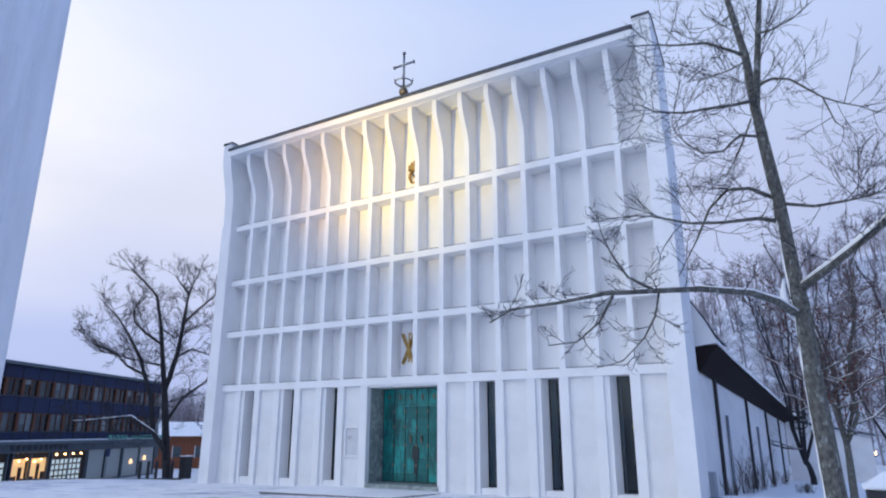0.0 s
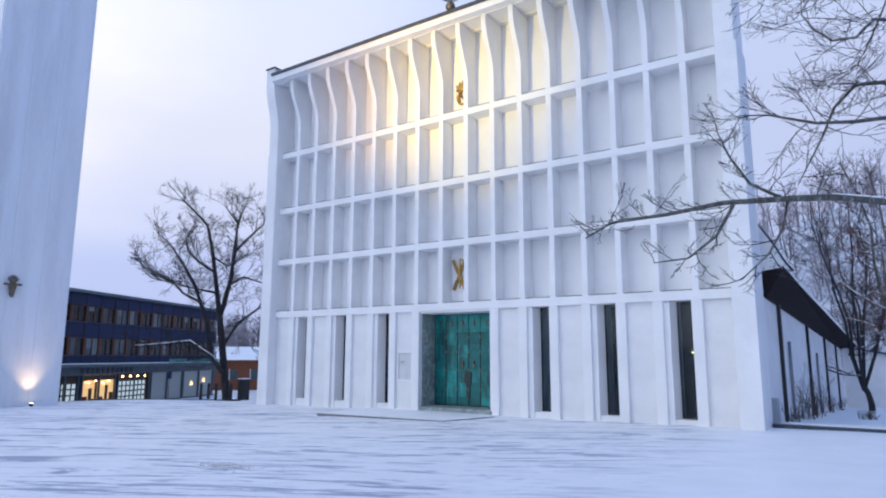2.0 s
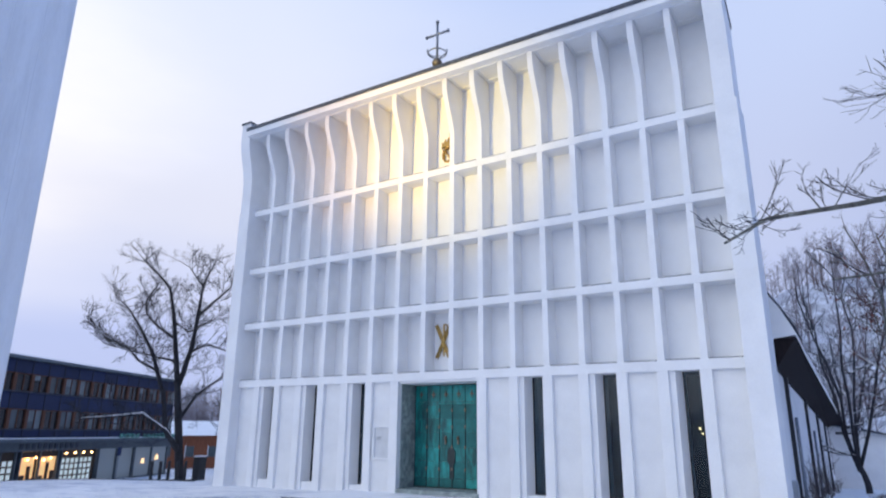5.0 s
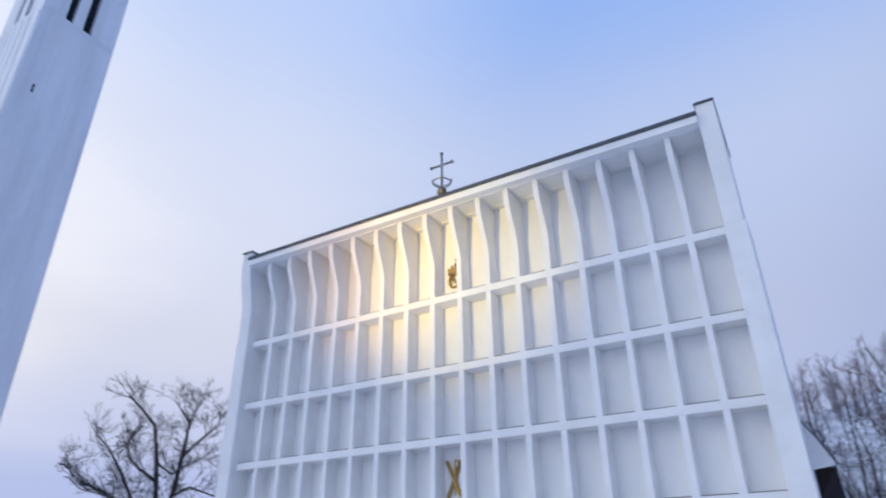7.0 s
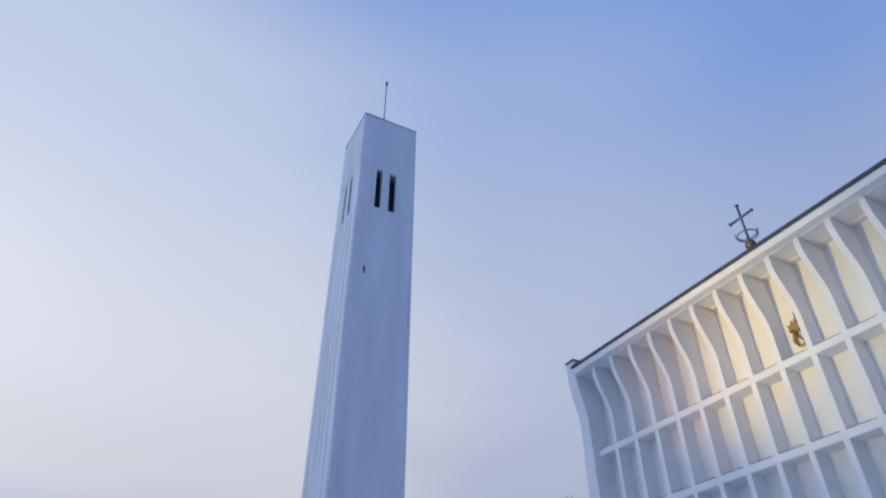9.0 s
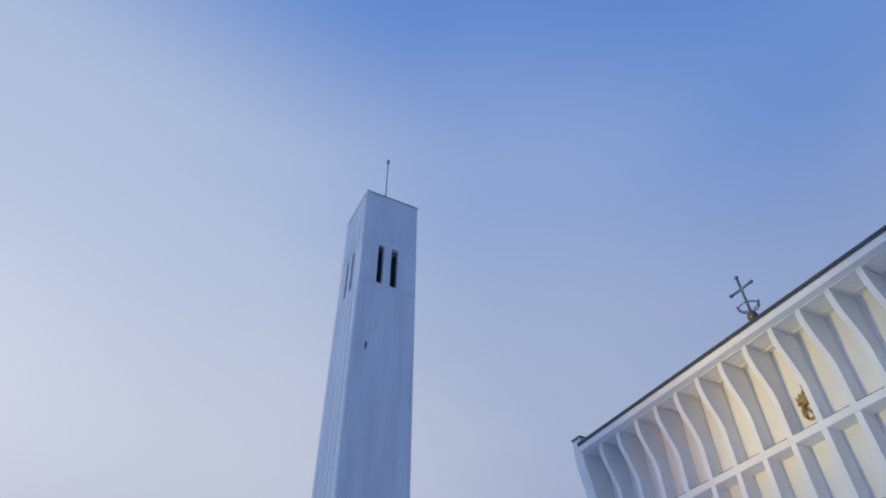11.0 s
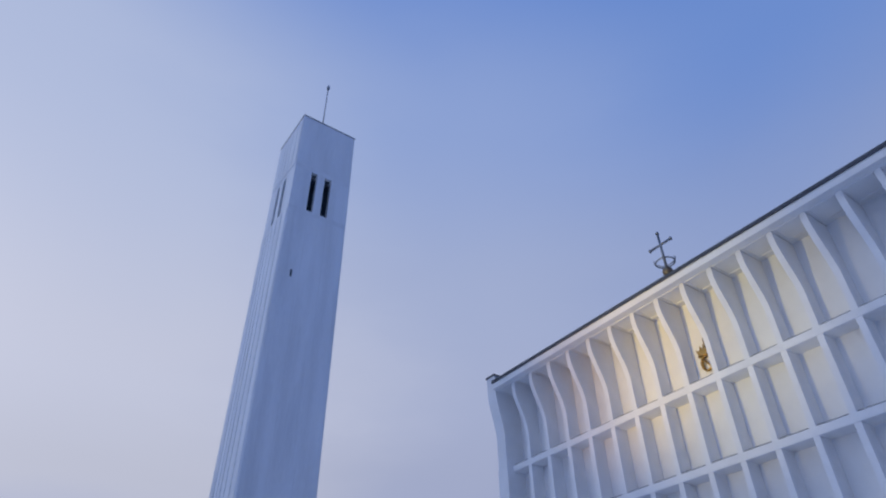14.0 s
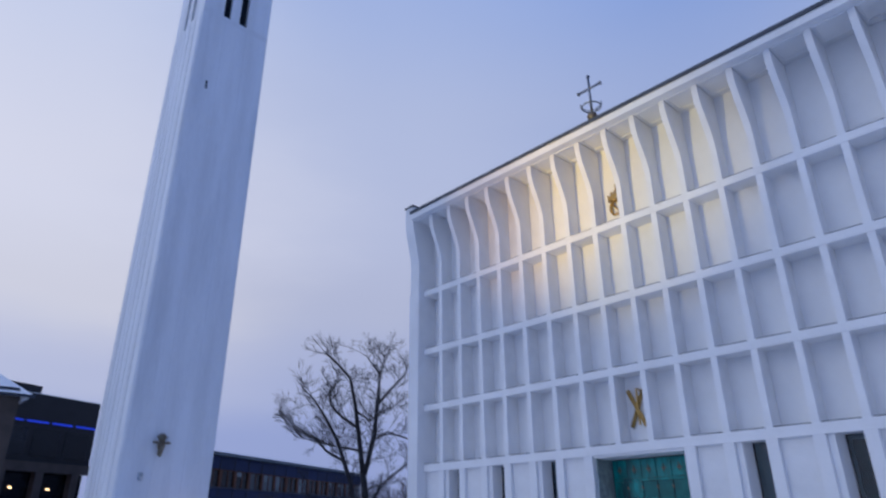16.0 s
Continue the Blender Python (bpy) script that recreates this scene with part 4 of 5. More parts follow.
def bare_tree(at, height, spread, seed, bark, twig, label, stems=3, limbs=7, lean=0.0, fine=0.014, first=0.28, r0=0.2, kids=2, snow=0.0, leaves=0):
    """A spreading bare tree with forked stems."""
    t = Tree(seed)
    rng = t.rng
    o = thing("bare_tree", at, label, "tree", "bare trees round the square")
    fork = height * first
    tips = []
    bole = [(0, 0, -0.8), (0.03, 0, 0.25 * fork), (0.05 + lean * 0.4, 0.02, 0.65 * fork), (0.04 + lean, 0, fork)]
    t.stem(bole, r0, r0 * 0.72, 9)
    for k in range(stems):
        a = math.tau * (k + rng.random() * 0.5) / stems + seed
        reach = spread * rng.uniform(0.22, 0.48)
        top = height * rng.uniform(0.82, 1.0)
        p0 = Vector(bole[-1]) - Vector((0, 0, 0.3))
        pts = [p0]
        for j in range(1, 7):
            u = j / 6
            pts.append(p0 + Vector((math.cos(a) * reach * u ** 0.8 + rng.gauss(0, 0.12), math.sin(a) * reach * u ** 0.8 + rng.gauss(0, 0.12), (top - fork) * u)))
        t.stem(pts, r0 * 0.55, 0.018, 7)
        t.dress(pts, fine, 16, spread * 0.26, 3, kids, 0.12, 0.3)
        for m in range(limbs):
            u = rng.uniform(0.05, 0.75)
            i = min(5, int(u * 6))
            at2 = pts[i].lerp(pts[i + 1], u * 6 - i)
            b = rng.uniform(0, math.tau)
            out = spread * rng.uniform(0.45, 0.95) * (1.05 - 0.6 * u)
            rise = rng.uniform(0.15, 0.75)
            lim = [at2]
            for j in range(1, 6):
                v = j / 5
                lim.append(at2 + Vector((math.cos(b) * out * v + rng.gauss(0, 0.10), math.sin(b) * out * v + rng.gauss(0, 0.10), out * rise * v ** 1.4 + rng.gauss(0, 0.08))))
            t.stem(lim, r0 * 0.24 * (1.1 - u * 0.6), 0.012, 6, snow=snow)
            tips.append(lim)
            t.dress(lim, fine * 0.85, 12, spread * 0.20, 3, kids, 0.2, 0.3)
    t.finish(o, bark, twig)
    if leaves:
        v, f = [], []
        for _ in range(leaves):
            lim = tips[int(rng.random() ** 1.6 * len(tips))]
            k = rng.randint(1, len(lim) - 2)
            p = lim[k].lerp(lim[k + 1], rng.random()) + Vector((rng.gauss(0, 0.14), rng.gauss(0, 0.14), rng.gauss(-0.03, 0.10)))
            a, b = rng.uniform(0, math.tau), rng.uniform(0.03, 0.06)
            u, w = Vector((math.cos(a), math.sin(a), rng.gauss(0, 0.4))) * b, Vector((rng.gauss(0, 0.3), rng.gauss(0, 0.3), -1)) * b * 1.4
            n = len(v)
            v += [p, p + u * 0.55 + w * 0.5, p + w * 1.2, p - u * 0.55 + w * 0.45]
            f += [(n, n + 1, n + 2), (n, n + 2, n + 3)]
        part("dry_leaves", raw("dry_leaves", v, f, LEAF, smooth=False), LEAF, o, "withered red-brown leaves")["kind"] = "stuff"
    return o


def corner_tree():
    """The wide bare tree by the church corner, limb by limb."""
    t = Tree(31)
    o = thing("bare_tree", (0, 0, 0), "wide bare tree beside the church corner", "tree", "bare trees round the square")
    limbs = [
        ([(-20.76, 6.35, -1.16), (-20.94, 6.12, 1.08), (-21.06, 5.96, 2.66), (-21.2, 5.77, 4.4)], 0.26, 0.18),
        ([(-21.19, 5.78, 4.26), (-21.37, 5.53, 6.17), (-21.55, 5.28, 8.12), (-21.78, 4.95, 9.81), (-22.27, 4.24, 10.75), (-22.75, 3.5, 11.5)], 0.17, 0.02),
        ([(-21.17, 5.8, 4.26), (-21.07, 5.94, 4.81), (-20.87, 6.21, 6.49), (-20.77, 6.34, 8.78), (-20.72, 6.4, 10.1), (-20.46, 6.74, 11.4)], 0.19, 0.02),
        ([(-20.72, 6.4, 10.1), (-21.28, 5.65, 11.28)], 0.07, 0.015),
        ([(-20.74, 6.38, 8.34), (-19.51, 6.33, 9.02), (-18.97, 7.0, 9.94), (-18.9, 7.08, 10.5)], 0.09, 0.02),
        ([(-21.41, 5.47, 6.86), (-22.4, 4.94, 7.57), (-22.79, 4.36, 8.23), (-22.88, 4.22, 8.93), (-22.75, 4.42, 9.6)], 0.09, 0.018),
        ([(-20.96, 6.09, 0.69), (-20.17, 4.64, 1.74), (-20.36, 4.37, 3.64), (-20.86, 3.65, 5.96), (-21.28, 3.02, 7.25), (-21.64, 2.45, 8.2), (-22.07, 1.76, 8.94)], 0.17, 0.018),
        ([(-21.9, 4.78, 5.04), (-20.78, 2.86, 5.37), (-21.08, 2.41, 5.99), (-21.69, 1.43, 6.44), (-22.2, 0.55, 7.26)], 0.08, 0.015),
        ([(-21.04, 5.98, 1.02), (-19.36, 4.05, 1.74), (-20.05, 3.05, 2.57), (-20.81, 1.89, 2.4), (-21.54, 0.7, 2.27)], 0.10, 0.02),
        ([(-20.99, 6.04, 2.39), (-21.33, 7.26, 3.79), (-20.55, 8.23, 4.8), (-19.87, 9.04, 5.4)], 0.1, 0.02),
        ([(-20.85, 6.24, 6.21), (-21.18, 7.44, 6.8), (-20.47, 8.33, 6.45), (-19.82, 9.09, 6.13)], 0.08, 0.02),
        ([(-21.35, 5.56, 5.62), (-23.15, 5.62, 5.92), (-23.92, 4.46, 6.21), (-24.73, 3.15, 6.55)], 0.08, 0.015),
        ([(-21.53, 5.31, 7.84), (-21.4, 6.34, 7.38), (-20.86, 7.04, 8.01), (-20.37, 7.66, 8.35)], 0.06, 0.015),
    ]
    for k, (pts, r0, r1) in enumerate(limbs):
        t.stem(pts, r0, r1, 8)
        if k:
            run = sum((Vector(b) - Vector(a)).length for a, b in zip(pts, pts[1:]))
            t.dress(pts, 0.023, int(4 + 3.9 * run), 2.1, 3, 4, 0.10, 0.12, 0.30)
    low = limbs[8][0]
    tube(t.sv, t.sf, [Vector(p) + Vector((0, 0, 0.06)) for p in low], [0.07, 0.06, 0.05, 0.035, 0.015], 6)
    t.finish(o, BARKFAR, TWIG)


corner_tree()

bare_tree((-20.5, 11.5, land(-20.5, 11.5)), 6.5, 4.5, 8, BARKFAR, TWIG, "low bushy bare tree behind the church corner", stems=8, limbs=6, fine=0.026, first=0.10, r0=0.14)
bare_tree((11.7, 24.5, land(11.7, 24.5)), 14.0, 6.5, 21, BARKFAR, TWIG, "many-stemmed bare tree before the white wing", stems=5, limbs=4, fine=0.020, first=0.10, r0=0.18, lean=-0.3, snow=0.5)
bare_tree((13.5, 3.6, land(13.5, 3.6)), 8.6, 3.6, 34, BARK, TWIGRED, "bare tree with reddish twigs and a low fork on the lawn", stems=5, limbs=5, fine=0.014, first=0.22, r0=0.12, kids=3, snow=0.5, leaves=420)
bare_tree((17.2, 15.0, land(17.2, 15)), 11.5, 6.5, 47, BARKFAR, TWIG, "bare tree on the snowy lawn", stems=3, limbs=4, fine=0.020, first=0.2, r0=0.18, snow=0.6)
bare_tree((11.0, 50.0, land(11, 50)), 14.0, 7.0, 52, BARKFAR, TWIG, "bare tree behind the white wing", stems=3, limbs=5, fine=0.026, first=0.25, r0=0.22, snow=0.6)
bare_tree((17.0, 52.0, land(17, 52)), 13.0, 7.0, 61, BARKFAR, TWIGRED, "reddish bare tree behind the white wing", stems=3, limbs=5, fine=0.024, first=0.2, r0=0.22, snow=0.6)


def hill(x, y):
    """Height of the wooded hill behind the church."""
    return land(x, y) - 1.0 + 27 * smoothstep(58, 135, y) * smoothstep(-55, 0, x) + 1.6 * noise.noise(Vector((x * 0.06, y * 0.06, 3)))


def far_woods():
    rng = random.Random(77)
    v, f = [], []
    spots = [(rng.uniform(-24, 52), rng.uniform(56, 150)) for _ in range(340)]
    spots += [(-74 + rng.gauss(0, 7), 50 + rng.gauss(0, 7)) for _ in range(60)]
    for x, y in spots:
        if x < 4 and y < 75 and x > -20:
            continue
        h = rng.uniform(7, 12)
        b = Vector((x, y, max(land(x, y), hill(x, y) if y > 56 and x > -60 else -99) - 0.5))
        top = b + Vector((rng.gauss(0, 0.6), rng.gauss(0, 0.6), h))
        tube(v, f, [b, b.lerp(top, 0.5) + Vector((rng.gauss(0, 0.3), 0, 0)), top], [0.16, 0.09, 0.02], 4)
        for _ in range(30):
            u = rng.uniform(0.2, 0.95)
            p = b.lerp(top, u)
            a = rng.uniform(0, math.tau)
            ln = rng.uniform(0.8, 2.8) * (1.15 - 0.7 * u)
            q = p + Vector((math.cos(a) * ln, math.sin(a) * ln, ln * rng.uniform(0.4, 1.2)))
            tube(v, f, [p, p.lerp(q, 0.5) + Vector((0, 0, -0.1)), q], [0.045, 0.03, 0.012], 3)
            for _ in range(2):
                w = p.lerp(q, rng.uniform(0.4, 1.0))
                tube(v, f, [w, w + Vector((rng.gauss(0, 0.5), rng.gauss(0, 0.5), rng.uniform(0.2, 0.9)))], [0.022, 0.01], 3)
    tagged(new("far_woods", raw("far_woods", v, f, HAZETWIG, smooth=False)), "distant bare winter woods on a snowy hillside", "woods", kind="stuff")


far_woods()


def hillside():
    xs, ys = [-60 + 8 * i for i in range(30)], [56 + 9 * j for j in range(16)]
    verts = []
    for y in ys:
        for x in xs:
            verts.append((x, y, hill(x, y)))
    n = len(xs)
    faces = [(j * n + i, j * n + i + 1, (j + 1) * n + i + 1, (j + 1) * n + i) for j in range(len(ys) - 1) for i in range(n - 1)]
    tagged(new("hillside", raw("hillside", verts, faces, HILL)), "dim wooded hillside with patches of snow", "hillside", kind="structure")


hillside()


def shrub(at, height, seed, label, stems=16):
    t = Tree(seed)
    o = thing("shrub", at, label, "shrub", "dry shrubs by the church wall")
    for _ in range(stems):
        a = t.rng.uniform(0, math.tau)
        t.twigs((t.rng.gauss(0, 0.12), t.rng.gauss(0, 0.2), -0.1), (math.cos(a) * 0.35, math.sin(a) * 0.35, 1), height * t.rng.uniform(0.5, 1.1), 0.012, 2, 0.5, 2)
    part("stem_tuft", raw("stem_tuft", t.tv + t.wv, t.tf + [tuple(i + len(t.tv) for i in q) for q in t.wf], SHRUB), SHRUB, o)["kind"] = "stuff"


for k, (x, y, h) in enumerate(((10.2, 3.6, 0.6), (10.15, 7.6, 1.7), (10.25, 9.5, 0.9), (10.2, 12.2, 1.4), (10.2, 17.5, 0.9), (10.2, 24.0, 0.8))):
    shrub((x, y, land(x, y)), h, 90 + k, "dry leafless shrub against the white wall")
shrub((12.0, 10.2, land(12, 10.2)), 0.45, 120, "low heap of dry brush in the snow", 30)


# ---- street furniture ----
def build_furniture():
    c = thing("utility_cabinet", (9.965, 1.72, -0.15), "small grey metal utility cabinet at the church wall", "cabinet")
    part("body", boxed(-0.11, 0.11, -0.24, 0.24, -0.1, 0.78, bevel=0.012), PLINTH, c)
    part("door", boxed(0.111, 0.122, -0.20, 0.20, 0.05, 0.70, bevel=0.004), PLINTH, c)
    p = thing("litter_box", (13.98, -7.7, land(13.98, -7.7)), "dark slate-grey box with a peaked cap of snow", "litter box")
    part("body", boxed(-0.33, 0.33, -0.33, 0.33, -0.2, 1.06, bevel=0.02), BLACK, p)
    bm = bmesh.new()
    bmesh.ops.create_cone(bm, segments=4, radius1=0.56, radius2=0.05, depth=0.26, cap_ends=True, matrix=Matrix.Translation((0, 0, 1.20)) @ Matrix.Rotation(radians(45), 4, "Z"))
    bmesh.ops.bevel(bm, geom=list(bm.edges), offset=0.035, segments=2, affect="EDGES")
    part("snow_cap", bm, SNOW, p, "peaked cap of snow")
    part("slot", boxed(-0.22, -0.06, -0.338, -0.331, 0.82, 0.94), DARKIN, p)
    b = thing("litter_bin", (-18.75, 5.95, land(-18.75, 5.95)), "tall dark square litter bin in the snow", "bin")
    part("body", boxed(-0.24, 0.24, -0.24, 0.24, -0.2, 1.12, bevel=0.02), BLACK, b)
    part("lid", boxed(-0.27, 0.27, -0.27, 0.27, 1.12, 1.20, bevel=0.02), BLACK, b)
    part("snow", boxed(-0.25, 0.25, -0.25, 0.25, 1.20, 1.25, bevel=0.02), SNOW, b)
    first = thing("bollard", (-20.2, 4.1, land(-20.2, 4.1)), "black steel bollard standing in the snow", "bollard", "row of bollards")
    bm = bmesh.new()
    bmesh.ops.create_cone(bm, segments=12, radius1=0.085, radius2=0.08, depth=1.2, cap_ends=True, matrix=Matrix.Translation((0, 0, 0.35)))
    part("post", bm, BLACK, first)
    bm = bmesh.new()
    bmesh.ops.create_uvsphere(bm, u_segments=12, v_segments=6, radius=0.09, matrix=Matrix.Translation((0, 0, 0.95)) @ Matrix.Diagonal((1, 1, 0.5, 1)))
    part("cap", bm, BLACK, first)
    for k in range(1, 5):
        x, y = -20.2 + 0.25 * k, 4.1 + 0.33 * k
        copy_thing(first, pose(x, y, land(x, y)))
    low = thing("low_fence_rail", (-22.5, -1.0, land(-22.5, -1.0)), "low dark kerb rail along the snowy square", "rail")
    rod([(0, 0, 0.05), (6.5, 4.6, 0.04)], 0.05, BLACK, "rail", low, 6)


build_furniture()


# ---- neighbouring buildings ----
def frame_on(origin, along):
    """A pose whose x runs along a facade and whose -y faces out of it."""
    a = math.degrees(math.atan2(along[1], along[0]))
    return pose(*origin, 0, 0, a)


def build_blue_block():
    # facade runs from its near corner away along the street
    m = pose(-35.22, -0.04, 0, 0, 0, 116)
    b = thing("office_block", m, "three-storey office block with dark blue panels and wooden windows", "building")
    L, D = 27.9, 3.4
    part("wall", boxed(0, L, 0.3, D, -4.0, 6.5), BLUE, b)
    part("roof", boxed(-0.3, L + 0.3, -0.25, D + 0.2, 6.5, 6.72, bevel=0.02), GREYB, b)
    part("roof_snow", boxed(-0.2, L + 0.2, -0.1, D, 6.72, 6.78, bevel=0.02), SNOW, b)
    pitch = 1.73
    n = 16
    rng = random.Random(4)
    for z0, z1 in ((1.80, 3.05), (4.36, 5.50)):
        for k in range(n):
            x = 0.12 + pitch * k
            w = new("window")
            w.parent, w.location = b, (x, 0, 0)
            for x0, x1 in ((0.30, 1.02), (1.08, pitch)):
                roll = rng.random()
                part("pane", boxed(x0, x1, 0.12, 0.16, z0, z1), CURTAIN if roll < 0.14 else BWIN2 if roll < 0.34 else BWIN, w)
            if rng.random() < 0.25:
                part("blind", boxed(0.32, 1.0, 0.105, 0.118, z1 - rng.uniform(0.3, 0.8), z1), CURTAIN, w, "pale half-drawn blind")
            part("mullion", boxed(0.0, 0.30, 0.0, 0.3, z0 - 0.05, z1 + 0.05, bevel=0.01), TEAK, w)
            part("mullion", boxed(1.02, 1.08, 0.06, 0.2, z0, z1, bevel=0.01), TEAK, w)
            part("frame", boxed(0.30, pitch, 0.08, 0.22, z1, z1 + 0.06), TEAK, w)
            part("sill", boxed(0.0, pitch, -0.02, 0.28, z0 - 0.10, z0 - 0.03), FLASH, w)
    for z0, z1 in ((1.20, 1.68), (3.13, 4.24), (5.58, 6.45)):
        for k in range(n):
            x = 0.12 + pitch * k
            part("spandrel_panel", boxed(x + 0.03, x + pitch - 0.03, 0.05, 0.3, z0, z1, bevel=0.008), BLUE, b)
            part("cover_strip", boxed(x - 0.025, x + 0.025, 0.02, 0.3, z0, z1), DARKB, b)
    part("canopy", boxed(-0.2, L + 0.2, -1.2, 0.3, 0.88, 1.08, bevel=0.02), GREYB, b)
    part("canopy_snow", boxed(-0.1, L + 0.1, -1.15, 0.2, 1.08, 1.15, bevel=0.03), SNOW, b)
    part("shop_fascia", boxed(0, L, -0.1, 0.3, 0.22, 0.88, bevel=0.01), GREYB, b)
    # sign letters that cannot be read, as plain bars
    for k in range(11):
        part("sign_bar", boxed(6.9 + 0.60 * k, 7.22 + 0.60 * k, -0.16, -0.1, 0.38, 0.74), FLASH, b)
    for k in range(5):
        part("sign_bar", boxed(17.0 + 0.62 * k, 17.4 + 0.62 * k, -1.26, -1.18, 1.1, 1.44), GREEN, b)
    for k in range(9):
        part("sign_bar", boxed(20.6 + 0.64 * k, 21.0 + 0.64 * k, -1.26, -1.18, 1.1, 1.44), GREEN, b)
    # shop fronts
    bays = ((0.4, 3.6, "card"), (4.1, 6.9, "card"), (7.5, 11.3, "warm"), (11.8, 16.1, "card"), (16.5, 21.6, "dim"), (21.9, 27.6, "dim"))
    for x0, x1, look_in in bays:
        z0 = -2.3
        s = new("shop_window")
        s.parent = b
        part("interior", boxed(x0, x1, 0.22, 0.26, z0, 0.22), {"warm": SHOPGLOW, "card": BROWNIN, "dim": SHOPDIM}[look_in], s)
        for x in (x0 - 0.06, x1 + 0.06, (x0 + x1) / 2):
            part("frame", boxed(x - 0.05, x + 0.05, 0.05, 0.3, z0, 0.25), GREYB, s)
        if look_in == "card":
            for r in range(4):
                for c in range(int((x1 - x0) / 0.55)):
                    part("card", boxed(x0 + 0.12 + 0.55 * c, x0 + 0.48 + 0.55 * c, 0.16, 0.18, -2.05 + 0.44 * r, -1.72 + 0.44 * r), CARD, s)
            for c in range(4 if x0 > 10 else 1):
                part("spot", boxed(x0 + 0.5 + 1.05 * c, x0 + 0.68 + 1.05 * c, 0.12, 0.2, -0.08, 0.06, bevel=0.02), WARMLAMP, s)
        elif look_in == "warm":
            for x, w, h in ((0.15, 0.5, 0.9), (0.8, 0.35, 1.5), (1.5, 0.22, 2.2), (1.9, 0.6, 0.8), (2.75, 0.3, 1.7), (3.3, 0.4, 1.1)):
                part("shop_fitting", boxed(x0 + x, x0 + x + w, 0.14, 0.2, z0, z0 + h, bevel=0.02), BROWNIN, s)
            part("header", boxed(x0, x1, 0.12, 0.2, -0.2, 0.2), BROWNIN, s)
            for c, z in ((0.6, -0.42), (1.4, -0.30), (2.3, -0.50), (3.0, -0.36)):
                part("lamp", boxed(x0 + c, x0 + c + 0.16, 0.08, 0.13, z, z + 0.13, bevel=0.04), WARMLAMP, s)
        elif x0 > 21:
            for x, z in ((1.3, -1.2), (3.7, -0.95)):
                part("lamp", prism(bmesh.new(), [(x0 + x, z), (x0 + x + 0.50, z), (x0 + x + 0.34, z + 0.42), (x0 + x + 0.16, z + 0.42)], 0.1, 0.2, axis="y"), LAMPSHADE, s)
    part("base", boxed(0, L, 0.0, 0.3, -4.2, -2.3), GREYB, b)
    sgn = thing("parking_sign", m @ pose(16.1, -1.9, -2.2), "small blue square traffic sign on a post", "sign")
    part("plate", boxed(-0.26, 0.26, -0.02, 0.02, 1.9, 2.55, bevel=0.02), BLUE, sgn)
    rod([(0, 0.03, -0.6), (0, 0.03, 2.5)], 0.04, STEEL, "post", sgn, 6)


build_blue_block()


def hip_roof(bm, x0, x1, y0, y1, z0, z1, inset):
    a = [bm.verts.new(p) for p in ((x0, y0, z0), (x1, y0, z0), (x1, y1, z0), (x0, y1, z0))]
    ym = (y0 + y1) / 2
    r = [bm.verts.new((x0 + inset, ym, z1)), bm.verts.new((x1 - inset, ym, z1))]
    for q in ((a[0], a[1], r[1], r[0]), (a[1], a[2], r[1]), (a[2], a[3], r[0], r[1]), (a[3], a[0], r[0]), (a[3], a[2], a[1], a[0])):
        bm.faces.new(q)
    return bm


def build_dark_block():
    b = thing("dark_office_building", pose(-43.31, -16.0, 0, 0, 0, 110), "black-clad modern building with a blue light strip", "building")
    # x runs along the street front, -y faces the square
    part("wall", boxed(0, 16, 0.4, 12, 6.2, 11.15), DARKB, b)
    part("roof_step", boxed(0, 11.5, 1.6, 11, 11.15, 12.0), DARKB, b)
    part("roof_snow", boxed(0, 16, 0.5, 11.9, 11.16, 11.22), SNOW, b)
    for k in range(5):
        part("light_strip", boxed(6.2 + 2.0 * k, 7.9 + 2.0 * k, 0.33, 0.395, 9.02, 9.18), BLUEGLOW, b, "glowing blue strip light")
    for k in range(6):
        part("window", boxed(0.5 + 2.6 * k, 2.6 + 2.6 * k, 0.36, 0.398, 6.6, 8.6), BWIN, b)
    part("beam", boxed(0, 16, 0.2, 0.8, 5.5, 6.2), BEIGE, b)
    for k in range(6):
        part("column", boxed(0.1 + 2.9 * k, 0.7 + 2.9 * k, 0.2, 0.8, -3.0, 5.5), BEIGE, b)
    part("shop_front", boxed(0, 16, 0.95, 1.1, -3.0, 5.5), BWIN, b)
    for k in range(5):
        part("lamp", boxed(1.6 + 2.9 * k, 1.80 + 2.9 * k, 0.85, 0.94, 4.3, 4.42), WARMLAMP, b)
    part("core", boxed(0, 16, 1.1, 12, -3.0, 6.2), DARKB, b)


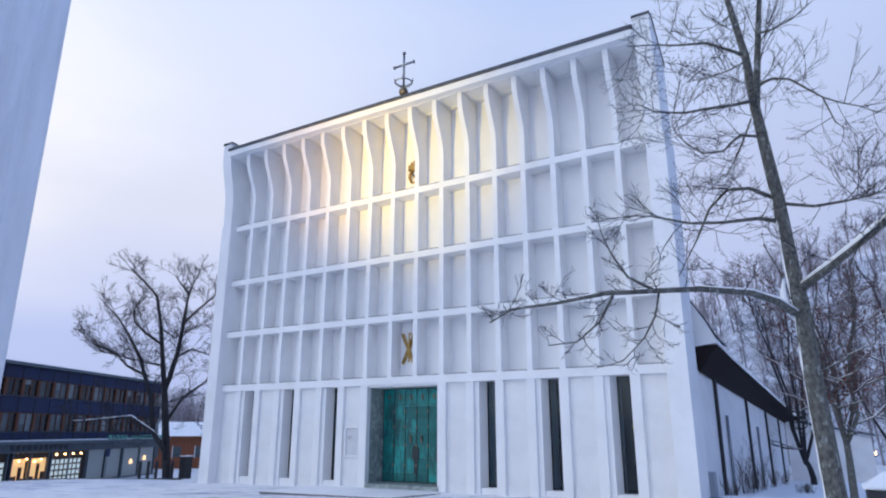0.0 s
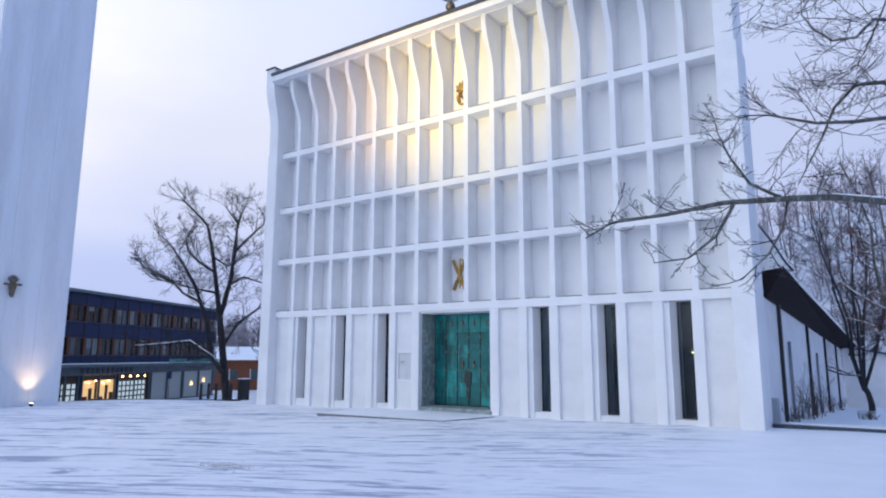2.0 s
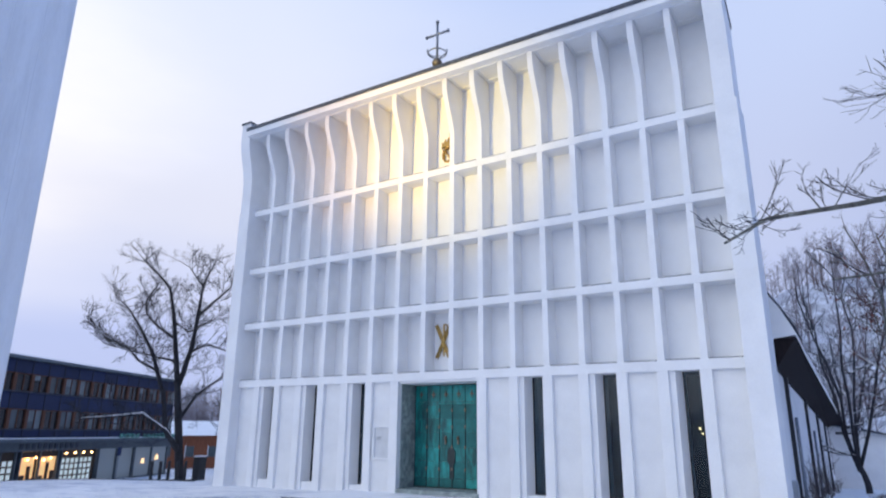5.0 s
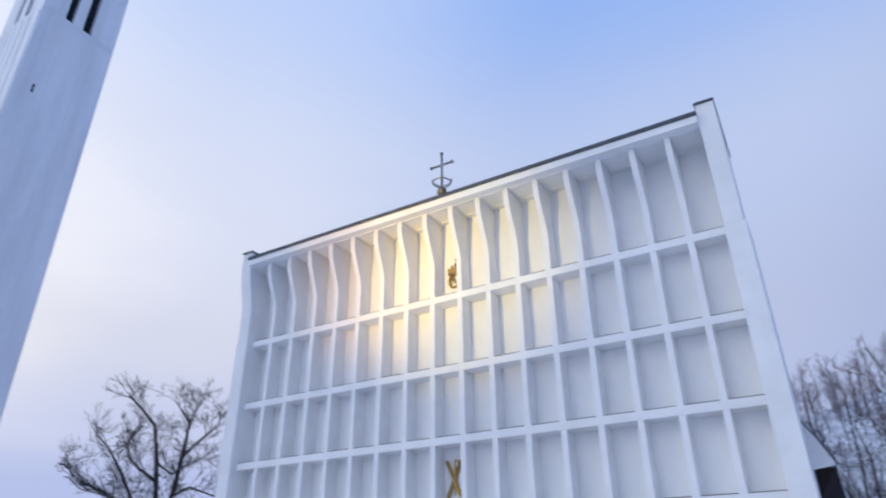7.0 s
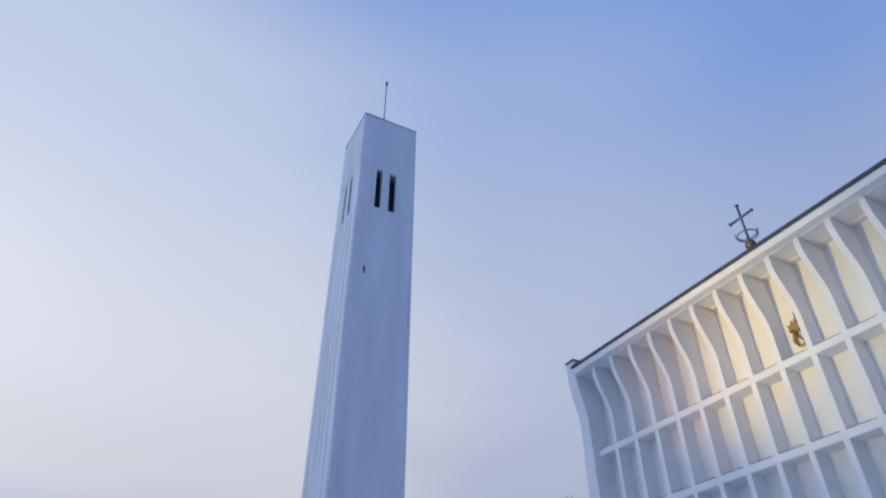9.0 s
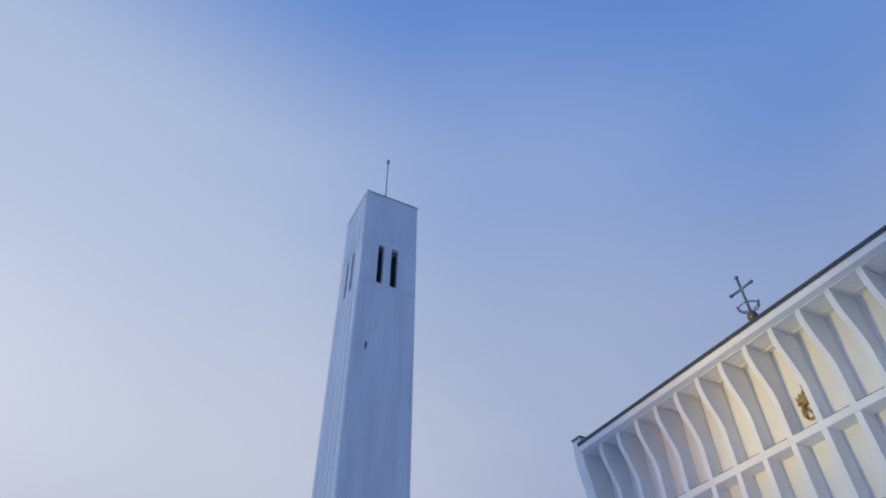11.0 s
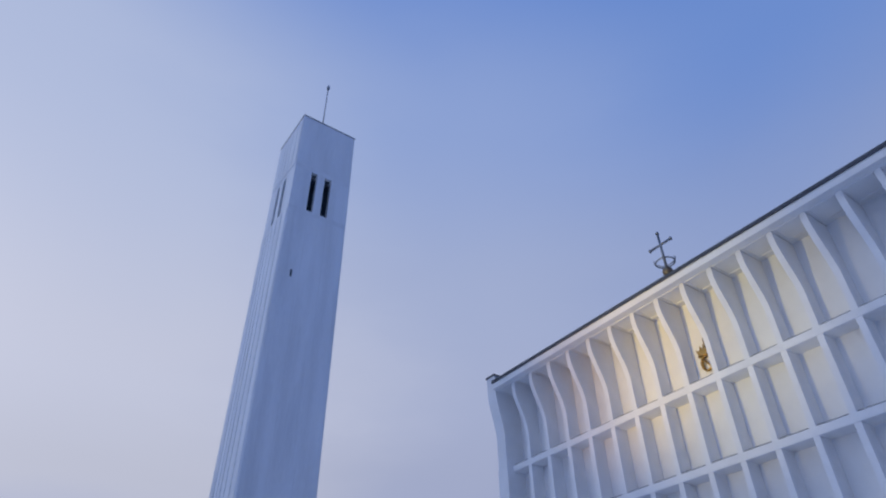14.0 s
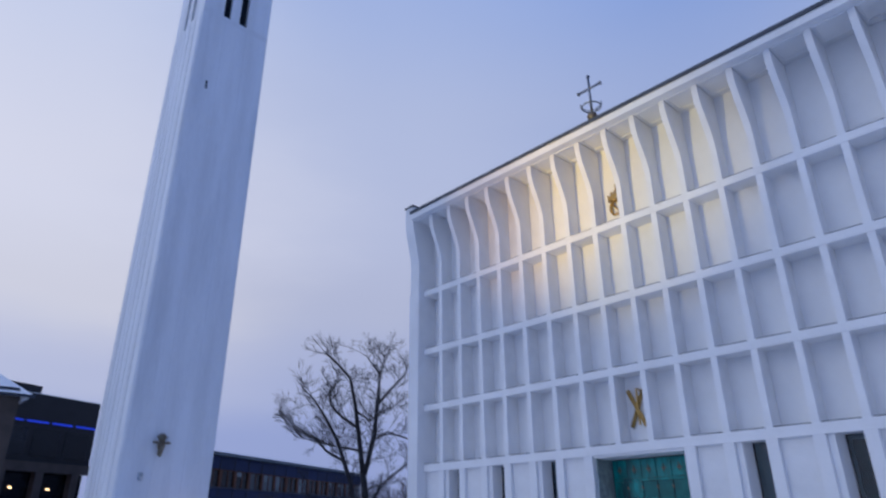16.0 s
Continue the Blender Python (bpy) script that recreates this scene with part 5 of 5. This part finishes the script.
def build_stone_house():
    b = thing("stone_house", pose(-29.2, -24.2, 0, 0, 0, 90), "beige rendered house with a snowy hipped roof", "house")
    part("wall", boxed(0, 13.7, 0.4, 10, -3.0, 7.9), BEIGE, b)
    part("roof", hip_roof(bmesh.new(), -0.5, 14.2, -0.2, 10.6, 7.95, 10.05, 1.3), SNOW, b, "snow-covered hipped roof")
    part("chimney", boxed(9.6, 10.3, 5.4, 6.1, 9.6, 10.55, bevel=0.03), STEEL, b, "short sheet-metal chimney")
    part("ridge_cap", boxed(0.7, 13.0, 5.08, 5.32, 10.0, 10.12), FLASH, b, "dark metal ridge cap")
    part("gutter", boxed(-0.55, 14.25, -0.30, -0.18, 7.82, 7.96), FLASH, b)
    part("snow_guard", boxed(0.2, 13.6, 0.42, 0.48, 8.22, 8.36), FLASH, b, "dark snow guard rail along the eaves")
    for z in (0.6, 4.9):
        for k in range(5):
            w = new("window")
            w.parent, w.location = b, (1.1 + 2.6 * k, 0.36, z)
            part("pane", boxed(0, 1.15, 0.0, 0.03, 0, 1.5), BWIN2, w)
            bm = bmesh.new()
            for q in ((-0.1, 0.0, -0.1, 1.6), (1.15, 1.25, -0.1, 1.6), (0.0, 1.15, 1.5, 1.6), (0.0, 1.15, -0.1, 0.0), (0.55, 0.60, 0.0, 1.5)):
                box(bm, q[0], q[1], -0.04, 0.05, q[2], q[3])
            part("frame", bm, TEAK, w)


def build_orange_house():
    b = thing("timber_house", frame_on((-54.0, 34.0, 0), (0.66, 0.75)), "orange timber house with a snowy roof behind trees", "house")
    part("wall", boxed(-8, 8, 0, 8, -4.5, 1.3), RUST, b)
    part("roof", prism(bmesh.new(), [(-0.6, 1.2), (4, 2.9), (8.6, 1.2)], -8.5, 8.5), SNOW, b, "snow-covered pitched roof")
    for k in range(6):
        w = new("window")
        w.parent, w.location = b, (-6.6 + 2.5 * k, 0, -1.2)
        part("pane", boxed(0, 0.9, -0.03, 0.02, 0, 1.2), BWIN2, w)
        part("frame", boxed(-0.1, 0.0, -0.05, 0.02, -0.1, 1.3), NOTICE, w)


def build_right_house():
    l = thing("wall_light", (15.26, 36.4, 0.28), "small glowing warm lamp on a wall corner", "lamp")
    part("shade", boxed(0, 0.11, -0.10, 0.06, -0.10, 0.14, bevel=0.04), WARMLAMP, l)
    b = thing("garage", (18.6, 42.0, -0.4), "low grey garage with a snow-covered roof", "garage")
    part("wall", boxed(-0.5, 9, 0, 6, -2.4, 0.9), GREYB, b)
    part("roof", boxed(-0.9, 9.4, -0.4, 6.4, 0.9, 1.05), FLASH, b)
    part("snow", boxed(-0.8, 9.3, -0.3, 6.3, 1.05, 1.35, bevel=0.1), SNOW, b)
    part("door", boxed(0.6, 3.2, -0.05, 0.0, -2.3, 0.4), BWIN, b)


for build in (build_dark_block, build_stone_house, build_orange_house, build_right_house):
    build()
